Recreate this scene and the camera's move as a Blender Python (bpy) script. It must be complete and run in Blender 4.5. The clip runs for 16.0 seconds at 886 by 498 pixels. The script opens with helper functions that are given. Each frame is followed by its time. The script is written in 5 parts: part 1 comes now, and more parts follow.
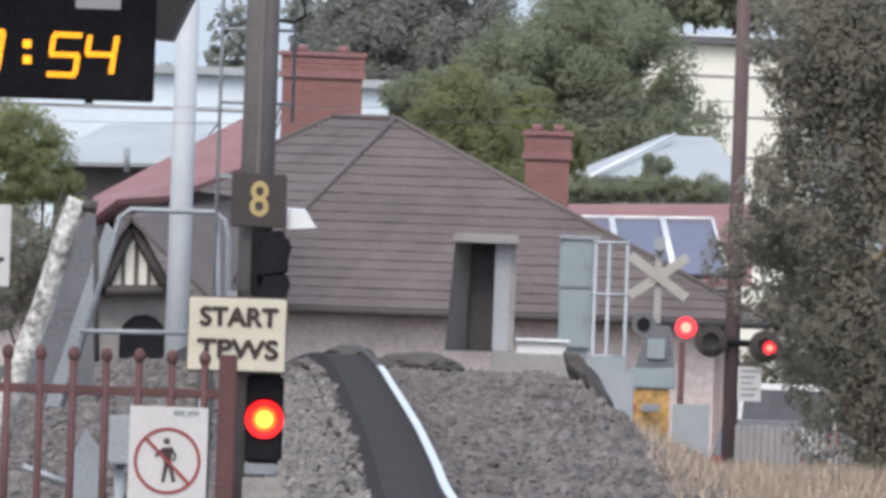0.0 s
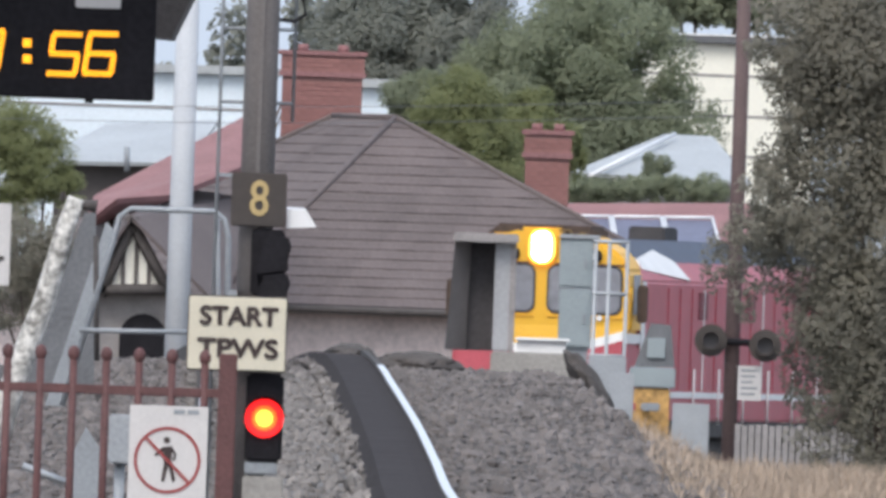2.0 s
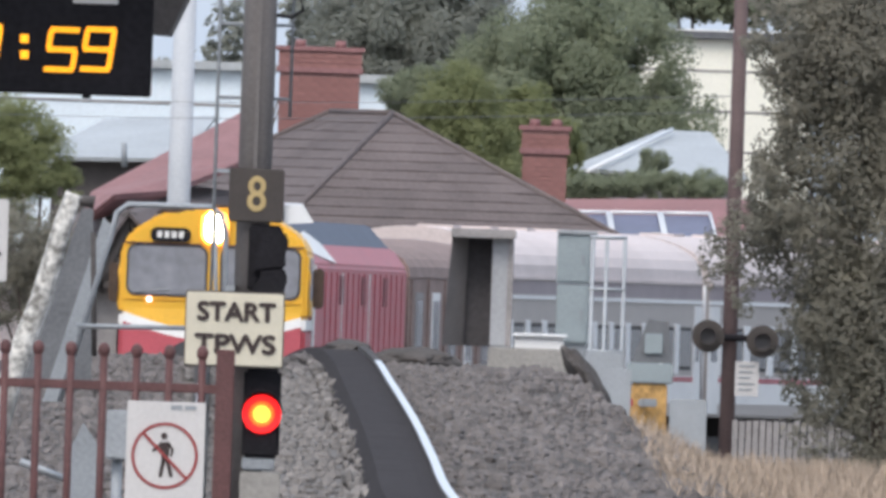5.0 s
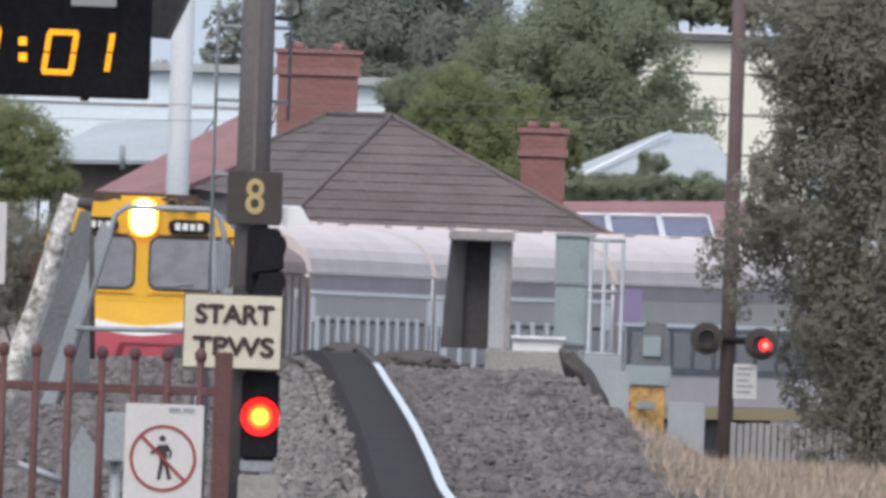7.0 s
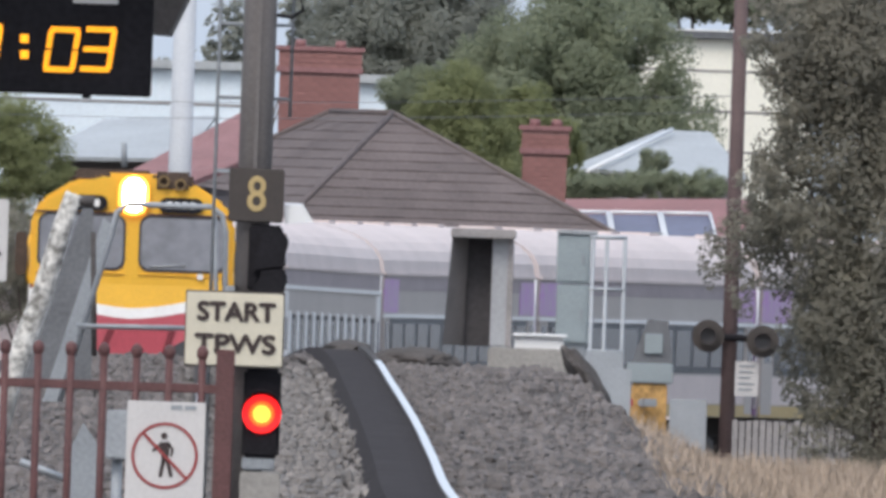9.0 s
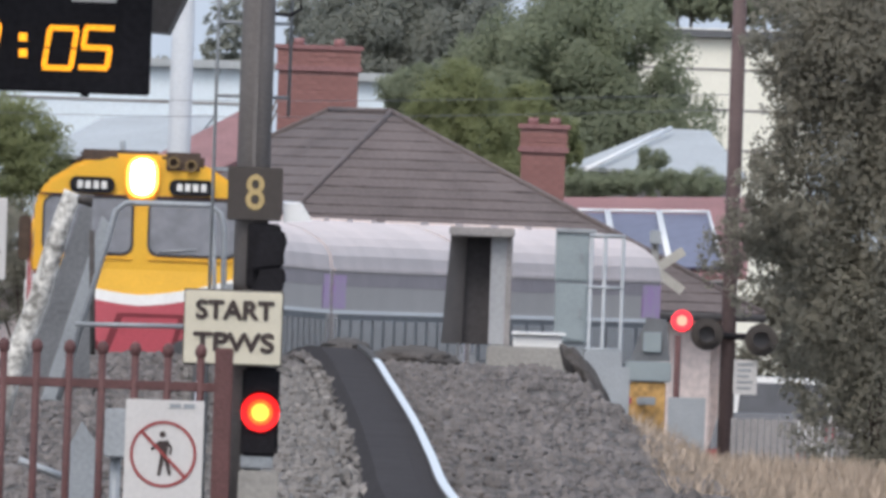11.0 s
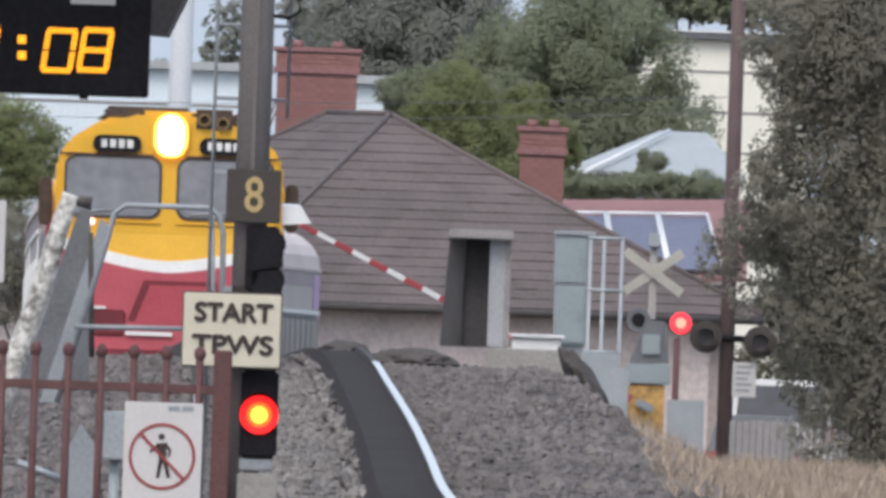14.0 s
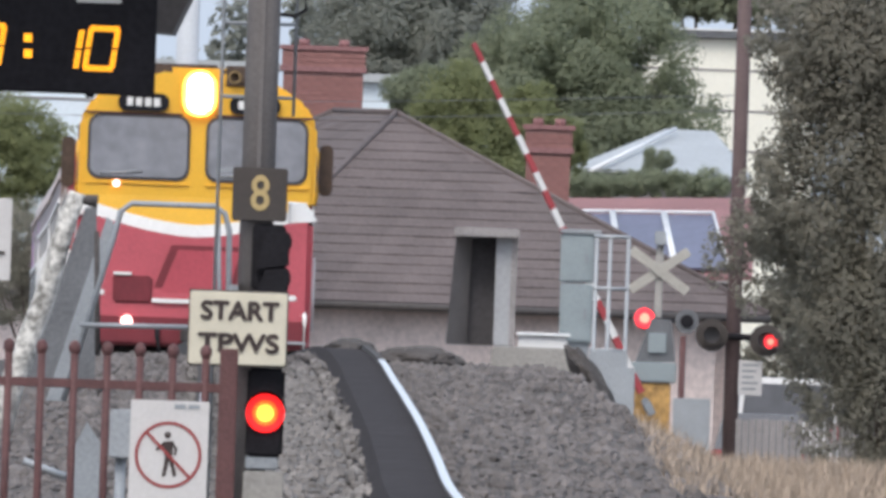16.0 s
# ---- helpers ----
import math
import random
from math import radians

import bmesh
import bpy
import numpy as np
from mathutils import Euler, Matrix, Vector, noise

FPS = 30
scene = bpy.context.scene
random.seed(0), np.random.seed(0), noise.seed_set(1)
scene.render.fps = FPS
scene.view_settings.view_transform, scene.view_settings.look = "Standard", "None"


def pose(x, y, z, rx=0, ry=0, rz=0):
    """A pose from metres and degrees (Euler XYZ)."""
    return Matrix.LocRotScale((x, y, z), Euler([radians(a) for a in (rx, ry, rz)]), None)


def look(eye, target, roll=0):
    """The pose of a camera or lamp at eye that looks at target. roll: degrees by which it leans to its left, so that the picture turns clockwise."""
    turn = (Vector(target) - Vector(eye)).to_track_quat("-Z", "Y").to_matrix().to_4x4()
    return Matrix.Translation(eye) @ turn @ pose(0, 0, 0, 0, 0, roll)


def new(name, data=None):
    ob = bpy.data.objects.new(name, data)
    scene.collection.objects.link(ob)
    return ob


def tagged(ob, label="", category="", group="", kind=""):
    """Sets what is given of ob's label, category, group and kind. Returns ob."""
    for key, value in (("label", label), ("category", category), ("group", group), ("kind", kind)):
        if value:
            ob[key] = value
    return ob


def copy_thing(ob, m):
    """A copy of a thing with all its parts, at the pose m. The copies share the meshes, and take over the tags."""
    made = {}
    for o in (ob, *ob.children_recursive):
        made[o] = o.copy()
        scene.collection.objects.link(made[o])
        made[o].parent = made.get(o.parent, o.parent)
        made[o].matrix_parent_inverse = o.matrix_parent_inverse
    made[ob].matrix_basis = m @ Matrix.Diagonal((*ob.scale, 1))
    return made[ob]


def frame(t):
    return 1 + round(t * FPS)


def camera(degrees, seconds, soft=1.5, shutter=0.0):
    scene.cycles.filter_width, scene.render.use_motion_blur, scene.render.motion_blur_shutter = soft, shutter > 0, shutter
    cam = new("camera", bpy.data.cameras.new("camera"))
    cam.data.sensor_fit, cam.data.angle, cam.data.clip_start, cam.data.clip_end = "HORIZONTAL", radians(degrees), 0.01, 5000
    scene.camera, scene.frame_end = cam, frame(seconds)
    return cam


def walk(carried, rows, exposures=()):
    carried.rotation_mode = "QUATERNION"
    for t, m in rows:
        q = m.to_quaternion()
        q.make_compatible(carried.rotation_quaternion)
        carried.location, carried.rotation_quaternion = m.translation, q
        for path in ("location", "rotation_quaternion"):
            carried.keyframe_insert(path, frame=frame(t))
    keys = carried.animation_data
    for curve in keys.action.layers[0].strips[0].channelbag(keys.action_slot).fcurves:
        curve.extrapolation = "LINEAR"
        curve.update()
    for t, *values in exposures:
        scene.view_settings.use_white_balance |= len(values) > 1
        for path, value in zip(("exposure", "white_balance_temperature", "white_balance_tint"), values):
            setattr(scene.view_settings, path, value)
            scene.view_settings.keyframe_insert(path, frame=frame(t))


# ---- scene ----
# Long-lens shot from a platform end: a passenger train climbs towards the camera past a level crossing.
SWAY = [  # seconds, yaw, pitch in degrees: the small sway of the tripod
    (0, 0.00000, 0.00000),
    (0.5, -0.00175, -0.00085),
    (1, -0.00275, -0.00260),
    (1.5, -0.00445, -0.00075),
    (2, -0.00005, -0.00085),
    (2.5, -0.00190, -0.00440),
    (3, -0.00015, -0.00360),
    (3.5, -0.00185, -0.00350),
    (4, -0.00285, -0.00525),
    (6.5, -0.00285, -0.00440),
    (7, -0.00455, -0.00250),
    (7.5, -0.00285, -0.00525),
    (8, -0.00190, -0.00440),
    (8.5, -0.00465, -0.00605),
    (9, -0.00285, -0.00525),
    (11.5, -0.00465, -0.00700),
    (12, -0.00470, -0.00605),
    (12.5, -0.00555, -0.00605),
    (13, -0.00375, -0.00520),
    (13.5, -0.00455, -0.00430),
    (14, -0.00550, -0.00430),
    (14.5, -0.00025, -0.00670),
    (15, 0.00070, -0.00495),
    (15.5, -0.00330, -0.00565),
    (16, 0.00070, -0.00625),
]
EYE = (0.0, 0.0, 2.75)
cam = camera(0.91105, 16.0, soft=3.6)
walk(cam, [(t, pose(*EYE, 90 + p, 0, y) @ pose(0, 0, 0, 0, 0, 2.0)) for t, y, p in SWAY],
     exposures=[(0, 0.50), (4.0, 0.50), (6.5, 0.36), (9.0, 0.35), (12.5, 0.32), (14.0, 0.31), (16.0, 0.42)])

# ---- light: flat overcast afternoon ----
world = bpy.data.worlds.new("overcast_sky")
scene.world = world
world.use_nodes = True
wn = world.node_tree.nodes
sky = wn.new("ShaderNodeTexSky")
sky.sky_type = "NISHITA"
sky.sun_disc = False
sky.sun_elevation, sky.sun_rotation = radians(50), radians(200)
sky.air_density, sky.dust_density = 1.0, 6.0
wn["Background"].inputs["Strength"].default_value = 0.13
soften = wn.new("ShaderNodeMixRGB")
soften.inputs["Fac"].default_value = 0.6
soften.inputs["Color2"].default_value = (5.8, 6.7, 8.15, 1)
world.node_tree.links.new(sky.outputs[0], soften.inputs["Color1"])
world.node_tree.links.new(soften.outputs[0], wn["Background"].inputs["Color"])
sun = new("sun", bpy.data.lights.new("sun", "SUN"))
sun.data.energy, sun.data.angle, sun.data.color = 1.0, radians(25), (1.0, 0.985, 0.96)
sun.matrix_world = look((-40, -110, 140), (0, 0, 0))


# ---- materials ----
def mat(name, color, rough=0.8, metal=0.0, var=0.25, scale=6.0, fine=60.0, bump=0.15, dark=None, glow=None, island=0.0, sharp=0.0):
    """A surface with stains at a large scale, grain at a fine one and a little relief."""
    m = bpy.data.materials.new(name)
    m.use_nodes = True
    nt = m.node_tree
    b = nt.nodes["Principled BSDF"]
    b.inputs["Roughness"].default_value = rough
    b.inputs["Metallic"].default_value = metal
    if glow:
        b.inputs["Base Color"].default_value = (*color, 1)
        b.inputs["Emission Color"].default_value = (*color, 1)
        b.inputs["Emission Strength"].default_value = glow
        return m
    tc = nt.nodes.new("ShaderNodeTexCoord")
    big, small = nt.nodes.new("ShaderNodeTexNoise"), nt.nodes.new("ShaderNodeTexNoise")
    big.inputs["Scale"].default_value, small.inputs["Scale"].default_value = scale, fine
    big.inputs["Detail"].default_value = 5
    for n in (big, small):
        nt.links.new(tc.outputs["Object"], n.inputs["Vector"])
    add = nt.nodes.new("ShaderNodeMath")
    add.operation = "ADD"
    nt.links.new(big.outputs["Fac"], add.inputs[0])
    nt.links.new(small.outputs["Fac"], add.inputs[1])
    last = add
    if island:
        geo, info = nt.nodes.new("ShaderNodeNewGeometry"), nt.nodes.new("ShaderNodeObjectInfo")
        for src in (geo.outputs["Random Per Island"], info.outputs["Random"]):
            mul = nt.nodes.new("ShaderNodeMath")
            mul.operation = "MULTIPLY_ADD"
            mul.inputs[1].default_value = island
            nt.links.new(src, mul.inputs[0])
            nt.links.new(last.outputs[0], mul.inputs[2])
            last = mul
    ramp = nt.nodes.new("ShaderNodeValToRGB")
    lo = dark or tuple(c * (1 - var) for c in color)
    hi = tuple(min(1, c * (1 + var)) for c in color)
    top = 1.35 + 1.2 * island
    half = nt.nodes.new("ShaderNodeMapRange")
    half.inputs["From Min"].default_value, half.inputs["From Max"].default_value = 0.65 + sharp, top - sharp
    nt.links.new(last.outputs[0], half.inputs["Value"])
    ramp.color_ramp.elements[0].color, ramp.color_ramp.elements[1].color = (*lo, 1), (*hi, 1)
    nt.links.new(half.outputs[0], ramp.inputs[0])
    nt.links.new(ramp.outputs[0], b.inputs["Base Color"])
    bp = nt.nodes.new("ShaderNodeBump")
    bp.inputs["Strength"].default_value, bp.inputs["Distance"].default_value = bump, 0.02
    nt.links.new(small.outputs["Fac"], bp.inputs["Height"])
    nt.links.new(bp.outputs[0], b.inputs["Normal"])
    return m


M = {}
for args in (
    ("ballast", (0.098, 0.090, 0.086), 0.95, 0, 0.65, 0.6, 4.0, 1.0),
    ("oil_ballast", (0.050, 0.046, 0.048), 1.0, 0, 0.35, 2.0, 20.0, 0.5),
    ("ballast_light", (0.155, 0.144, 0.136), 0.95, 0, 0.5, 1.2, 9.0, 1.0),
    ("soil", (0.095, 0.085, 0.08), 0.95, 0, 0.35, 3.0, 20.0, 0.6),
    ("earth", (0.12, 0.11, 0.098), 0.95, 0, 0.4, 0.4, 6.0, 0.6),
    ("dry_grass", (0.44, 0.345, 0.265), 0.9, 0, 0.35, 2.0, 30.0, 0.2),
    ("rail_head", (0.97, 0.97, 0.97), 0.42, 1.0, 0.06, 3.0, 40.0, 0.02),
    ("rail_side", (0.060, 0.054, 0.053), 0.9, 0.0, 0.3, 4.0, 40.0, 0.2),
    ("yellow_paint", (0.80, 0.44, 0.035), 0.42, 0, 0.10, 1.5, 30.0, 0.03),
    ("white_paint", (0.78, 0.77, 0.76), 0.45, 0, 0.10, 1.5, 30.0, 0.03),
    ("red_paint", (0.42, 0.065, 0.088), 0.42, 0, 0.16, 1.5, 30.0, 0.03),
    ("dark_red", (0.17, 0.02, 0.03), 0.6, 0, 0.2, 3.0, 30.0, 0.05),
    ("black", (0.019, 0.018, 0.021), 0.85, 0, 0.3, 4.0, 40.0, 0.1),
    ("underframe", (0.065, 0.06, 0.06), 0.85, 0, 0.35, 3.0, 40.0, 0.3),
    # pane colour is lightened to carry the reflected sky
    ("glass_dark", (0.22, 0.225, 0.25), 0.10, 0, 0.25, 0.7, 5.0, 0.0),
    ("stainless", (0.43, 0.39, 0.365), 0.5, 0.1, 0.10, 0.6, 15.0, 0.05),
    ("car_roof", (0.62, 0.535, 0.515), 0.6, 0.0, 0.12, 0.5, 15.0, 0.05),
    ("purple", (0.38, 0.19, 0.44), 0.45, 0, 0.25, 2.2, 9.0, 0.03, (0.46, 0.36, 0.48), None, 0.0, 0.15),
    ("galvanised", (0.38, 0.40, 0.42), 0.5, 0.4, 0.18, 2.0, 40.0, 0.08),
    ("grey_steel", (0.30, 0.32, 0.34), 0.6, 0.2, 0.2, 2.0, 40.0, 0.1),
    ("cabinet_grey", (0.29, 0.335, 0.35), 0.5, 0.1, 0.12, 2.0, 40.0, 0.05),
    ("post_brown", (0.17, 0.155, 0.15), 0.7, 0.1, 0.22, 3.0, 50.0, 0.15),
    ("rust_red", (0.105, 0.044, 0.043), 0.65, 0, 0.3, 5.0, 60.0, 0.2),
    ("plate_black", (0.055, 0.045, 0.04), 0.6, 0, 0.2, 5.0, 60.0, 0.05),
    ("gold", (0.47, 0.35, 0.16), 0.6, 0, 0.15, 9.0, 60.0, 0.05),
    ("sign_cream", (0.62, 0.575, 0.46), 0.6, 0, 0.1, 4.0, 60.0, 0.03),
    ("sign_white", (0.56, 0.54, 0.53), 0.55, 0, 0.07, 4.0, 60.0, 0.03),
    ("sign_red", (0.28, 0.045, 0.045), 0.6, 0, 0.15, 5.0, 60.0, 0.03),
    ("ink", (0.045, 0.03, 0.028), 0.7, 0, 0.25, 8.0, 60.0, 0.03),
    ("roof_tile", (0.128, 0.104, 0.101), 0.9, 0, 0.30, 0.6, 14.0, 0.4, None, None, 0.18),
    ("terracotta", (0.27, 0.138, 0.138), 0.85, 0, 0.25, 0.8, 14.0, 0.3),
    ("brick", (0.255, 0.125, 0.115), 0.9, 0, 0.32, 1.2, 12.0, 0.4, None, None, 0.25),
    ("mortar", (0.245, 0.140, 0.130), 0.95, 0, 0.25, 1.5, 20.0, 0.3),
    ("render_cream", (0.72, 0.61, 0.575), 0.9, 0, 0.22, 0.8, 10.0, 0.2),
    ("render_white", (0.78, 0.76, 0.68), 0.9, 0, 0.1, 0.7, 20.0, 0.1),
    ("timber_dark", (0.085, 0.075, 0.072), 0.8, 0, 0.3, 3.0, 30.0, 0.3),
    ("timber_grey", (0.30, 0.28, 0.275), 0.85, 0, 0.25, 3.0, 30.0, 0.3),
    ("iron_roof", (0.42, 0.44, 0.45), 0.55, 0.15, 0.15, 0.5, 10.0, 0.1),
    ("pale_blue", (0.72, 0.80, 0.86), 0.6, 0, 0.08, 0.4, 10.0, 0.05),
    ("cream_wall", (0.84, 0.82, 0.72), 0.8, 0, 0.06, 0.4, 10.0, 0.05),
    ("solar_glass", (0.12, 0.125, 0.19), 0.4, 0, 0.2, 1.0, 8.0, 0.0),
    ("concrete", (0.31, 0.295, 0.275), 0.9, 0, 0.22, 1.5, 30.0, 0.3),
    ("bark", (0.16, 0.125, 0.11), 0.95, 0, 0.35, 3.0, 25.0, 0.8),
    ("birch", (0.70, 0.68, 0.64), 0.9, 0, 0.1, 9.0, 22.0, 0.6, (0.20, 0.19, 0.175), None, 0.0, 0.10),
    ("pale_concrete", (0.50, 0.52, 0.55), 0.75, 0, 0.12, 1.5, 30.0, 0.1),
    ("pole_brown", (0.120, 0.082, 0.080), 0.8, 0, 0.25, 2.0, 30.0, 0.2),
    ("boom_red", (0.40, 0.06, 0.07), 0.6, 0, 0.15, 5.0, 60.0, 0.03),
    ("van_brown", (0.25, 0.175, 0.155), 0.7, 0, 0.3, 1.5, 12.0, 0.1),
    ("sheet_grey", (0.15, 0.155, 0.165), 0.7, 0.1, 0.25, 3.0, 30.0, 0.15),
    ("weathered_white", (0.42, 0.40, 0.36), 0.8, 0, 0.2, 3.0, 30.0, 0.1),
    # next three leaf colours are lifted to carry the haze of distance
    ("leaf_dark", (0.262, 0.288, 0.198), 0.7, 0, 0.25, 0.40, 3.0, 0.1, None, None, 0.05),
    ("leaf_mid", (0.245, 0.265, 0.135), 0.7, 0, 0.28, 0.6, 4.0, 0.1, None, None, 0.06),
    ("leaf_grey", (0.275, 0.285, 0.250), 0.7, 0, 0.25, 0.5, 4.0, 0.1, None, None, 0.08),
    ("leaf_gum", (0.265, 0.250, 0.205), 0.7, 0, 0.35, 1.2, 8.0, 0.1, None, None, 0.1),
    ("orange_paint", (0.44, 0.26, 0.09), 0.7, 0, 0.45, 3.0, 12.0, 0.1),
    ("rust_brown", (0.085, 0.058, 0.045), 0.85, 0, 0.4, 5.0, 30.0, 0.3),
    ("horn_bronze", (0.22, 0.15, 0.07), 0.6, 0.3, 0.3, 8.0, 40.0, 0.1),
    ("cantrail_mauve", (0.30, 0.25, 0.265), 0.5, 0.1, 0.15, 0.8, 12.0, 0.05),
    ("carriage_glass", (0.10, 0.10, 0.11), 0.12, 0, 0.2, 0.7, 5.0, 0.0),
    ("tail_red", (0.38, 0.05, 0.06), 0.3, 0, 0.1, 5.0, 40.0, 0.02),
    ("jamb_grey", (0.36, 0.365, 0.38), 0.7, 0, 0.15, 2.0, 20.0, 0.1),
    ("hut_inside", (0.075, 0.070, 0.074), 0.9, 0, 0.25, 2.0, 20.0, 0.2),
    ("lens_grey", (0.13, 0.12, 0.125), 0.4, 0, 0.2, 5.0, 40.0, 0.0),
    ("navy", (0.055, 0.07, 0.11), 0.55, 0, 0.2, 1.0, 15.0, 0.05),
    ("car_dark", (0.07, 0.075, 0.09), 0.35, 0.1, 0.15, 1.0, 15.0, 0.02),
    ("tyre", (0.03, 0.03, 0.031), 0.9, 0, 0.2, 6.0, 40.0, 0.2),
    ("white_plastic", (0.80, 0.80, 0.80), 0.35, 0, 0.04, 3.0, 30.0, 0.02),
):
    M[args[0]] = mat(*args)
for key in ("black", "soil", "leaf_dark", "leaf_mid", "leaf_grey", "leaf_gum", "dry_grass", "earth"):
    M[key].node_tree.nodes["Principled BSDF"].inputs["Specular IOR Level"].default_value = 0.12
M["oil_ballast"].node_tree.nodes["Principled BSDF"].inputs["Specular IOR Level"].default_value = 0.05
M["ballast"].node_tree.nodes["Principled BSDF"].inputs["Specular IOR Level"].default_value = 0.1
for key in ("leaf_dark", "leaf_mid", "leaf_grey", "leaf_gum"):
    # leaves let part of the light through
    leaf = M[key].node_tree
    thin, both = leaf.nodes.new("ShaderNodeBsdfTranslucent"), leaf.nodes.new("ShaderNodeMixShader")
    both.inputs[0].default_value = 0.5
    leaf.links.new(leaf.nodes["Color Ramp"].outputs[0], thin.inputs["Color"])
    leaf.links.new(leaf.nodes["Principled BSDF"].outputs[0], both.inputs[1])
    leaf.links.new(thin.outputs[0], both.inputs[2])
    leaf.links.new(both.outputs[0], leaf.nodes["Material Output"].inputs["Surface"])
M["amber"] = mat("amber", (1.0, 0.40, 0.018), glow=1.1)
M["red_lamp"] = mat("red_lamp", (1.0, 0.018, 0.02), glow=1.2)
M["red_ring"] = mat("red_ring", (1.0, 0.11, 0.02), glow=1.3)
M["red_core"] = mat("red_core", (1.0, 0.47, 0.06), glow=1.6)
M["flash_core"] = mat("flash_core", (1.0, 0.20, 0.14), glow=1.8)
M["flash_red"] = mat("flash_red", (1.0, 0.03, 0.045), glow=1.3)
M["headlamp"] = mat("headlamp", (1.0, 0.86, 0.58), glow=60)
M["headlamp_halo"] = mat("headlamp_halo", (1.0, 0.42, 0.06), glow=1.7)
M["marker"] = mat("marker", (1.0, 0.55, 0.5), glow=2.5)


# ---- building blocks ----
def thing(name, at, label, category, rz=0.0, group="", kind=""):
    e = new(name)
    e.matrix_world = pose(*at, 0, 0, rz)
    return tagged(e, label, category, group, kind)


def part(name, bm, material, parent, label=""):
    me = bpy.data.meshes.new(name)
    bmesh.ops.recalc_face_normals(bm, faces=bm.faces)
    bm.to_mesh(me)
    bm.free()
    me.materials.append(M[material])
    ob = new(name, me)
    ob.parent = parent
    if label:
        tagged(ob, label)
    return ob


def box(x0, x1, y0, y1, z0, z1, bevel=0.0, bm=None, turn=None):
    """An upright block, with its edges taken off by bevel."""
    own = bmesh.new()
    bmesh.ops.create_cube(own, size=1.0)
    for v in own.verts:
        v.co = Vector(((x0 + x1) / 2 + v.co.x * (x1 - x0), (y0 + y1) / 2 + v.co.y * (y1 - y0), (z0 + z1) / 2 + v.co.z * (z1 - z0)))
    if bevel:
        bmesh.ops.bevel(own, geom=own.edges[:], offset=bevel, segments=2, affect="EDGES")
    if turn:
        bmesh.ops.transform(own, matrix=turn, verts=own.verts)
    return merge(bm, own)


def merge(bm, own):
    if bm is None:
        return own
    tmp = bpy.data.meshes.new("tmp")
    own.to_mesh(tmp)
    bm.from_mesh(tmp)
    bpy.data.meshes.remove(tmp)
    own.free()
    return bm


def rod(p, q, r0, r1=None, n=10, bm=None):
    """A round bar from p to q."""
    p, q = Vector(p), Vector(q)
    own = bmesh.new()
    bmesh.ops.create_cone(own, cap_ends=True, segments=n, radius1=r0, radius2=r0 if r1 is None else r1, depth=(q - p).length)
    turn = (q - p).to_track_quat("Z", "Y").to_matrix().to_4x4()
    bmesh.ops.transform(own, matrix=Matrix.Translation((p + q) / 2) @ turn, verts=own.verts)
    for f in own.faces:
        f.smooth = len(f.verts) == 4
    return merge(bm, own)


def pipe(points, r, n=8, bm=None, r1=None):
    """One bent tube through points, tapering to r1."""
    pts = [Vector(p) for p in points]
    own = bmesh.new()
    rings = []
    for i, p in enumerate(pts):
        d = (pts[min(i + 1, len(pts) - 1)] - pts[max(i - 1, 0)]).normalized()
        q = d.to_track_quat("Z", "Y")
        rr = r + ((r1 or r) - r) * i / (len(pts) - 1)
        rings.append([own.verts.new(p + q @ Vector((rr * math.cos(k * math.tau / n), rr * math.sin(k * math.tau / n), 0))) for k in range(n)])
    for u, v in zip(rings, rings[1:]):
        for k in range(n):
            own.faces.new((u[k], u[(k + 1) % n], v[(k + 1) % n], v[k])).smooth = True
    own.faces.new(rings[0])
    own.faces.new(rings[-1])
    return merge(bm, own)


def plate(outline, y0, y1, bm=None, bevel=0.0):
    """A slab of the outline (x, z), between two depths."""
    own = bmesh.new()
    front = [own.verts.new((x, y0, z)) for x, z in outline]
    own.faces.new(front)
    got = bmesh.ops.extrude_face_region(own, geom=own.faces[:])
    bmesh.ops.translate(own, vec=(0, y1 - y0, 0), verts=[v for v in got["geom"] if isinstance(v, bmesh.types.BMVert)])
    if bevel:
        bmesh.ops.bevel(own, geom=own.edges[:], offset=bevel, segments=2, affect="EDGES")
    return merge(bm, own)


def solid(verts, faces, bm=None):
    own = bmesh.new()
    vs = [own.verts.new(v) for v in verts]
    for f in faces:
        own.faces.new([vs[i] for i in f])
    return merge(bm, own)


def disc(x, z, r, y0, y1, n=28, bm=None):
    return plate([(x + r * math.cos(a * math.tau / n), z + r * math.sin(a * math.tau / n)) for a in range(n)], y0, y1, bm)


def ring(x, z, r0, r1, y0, y1, n=36, bm=None):
    own = bmesh.new()
    loops = []
    for r, y in ((r0, y0), (r1, y0), (r1, y1), (r0, y1)):
        loops.append([own.verts.new((x + r * math.cos(a * math.tau / n), y, z + r * math.sin(a * math.tau / n))) for a in range(n)])
    for k in range(4):
        u, v = loops[k], loops[(k + 1) % 4]
        for a in range(n):
            own.faces.new((u[a], u[(a + 1) % n], v[(a + 1) % n], v[a]))
    return merge(bm, own)


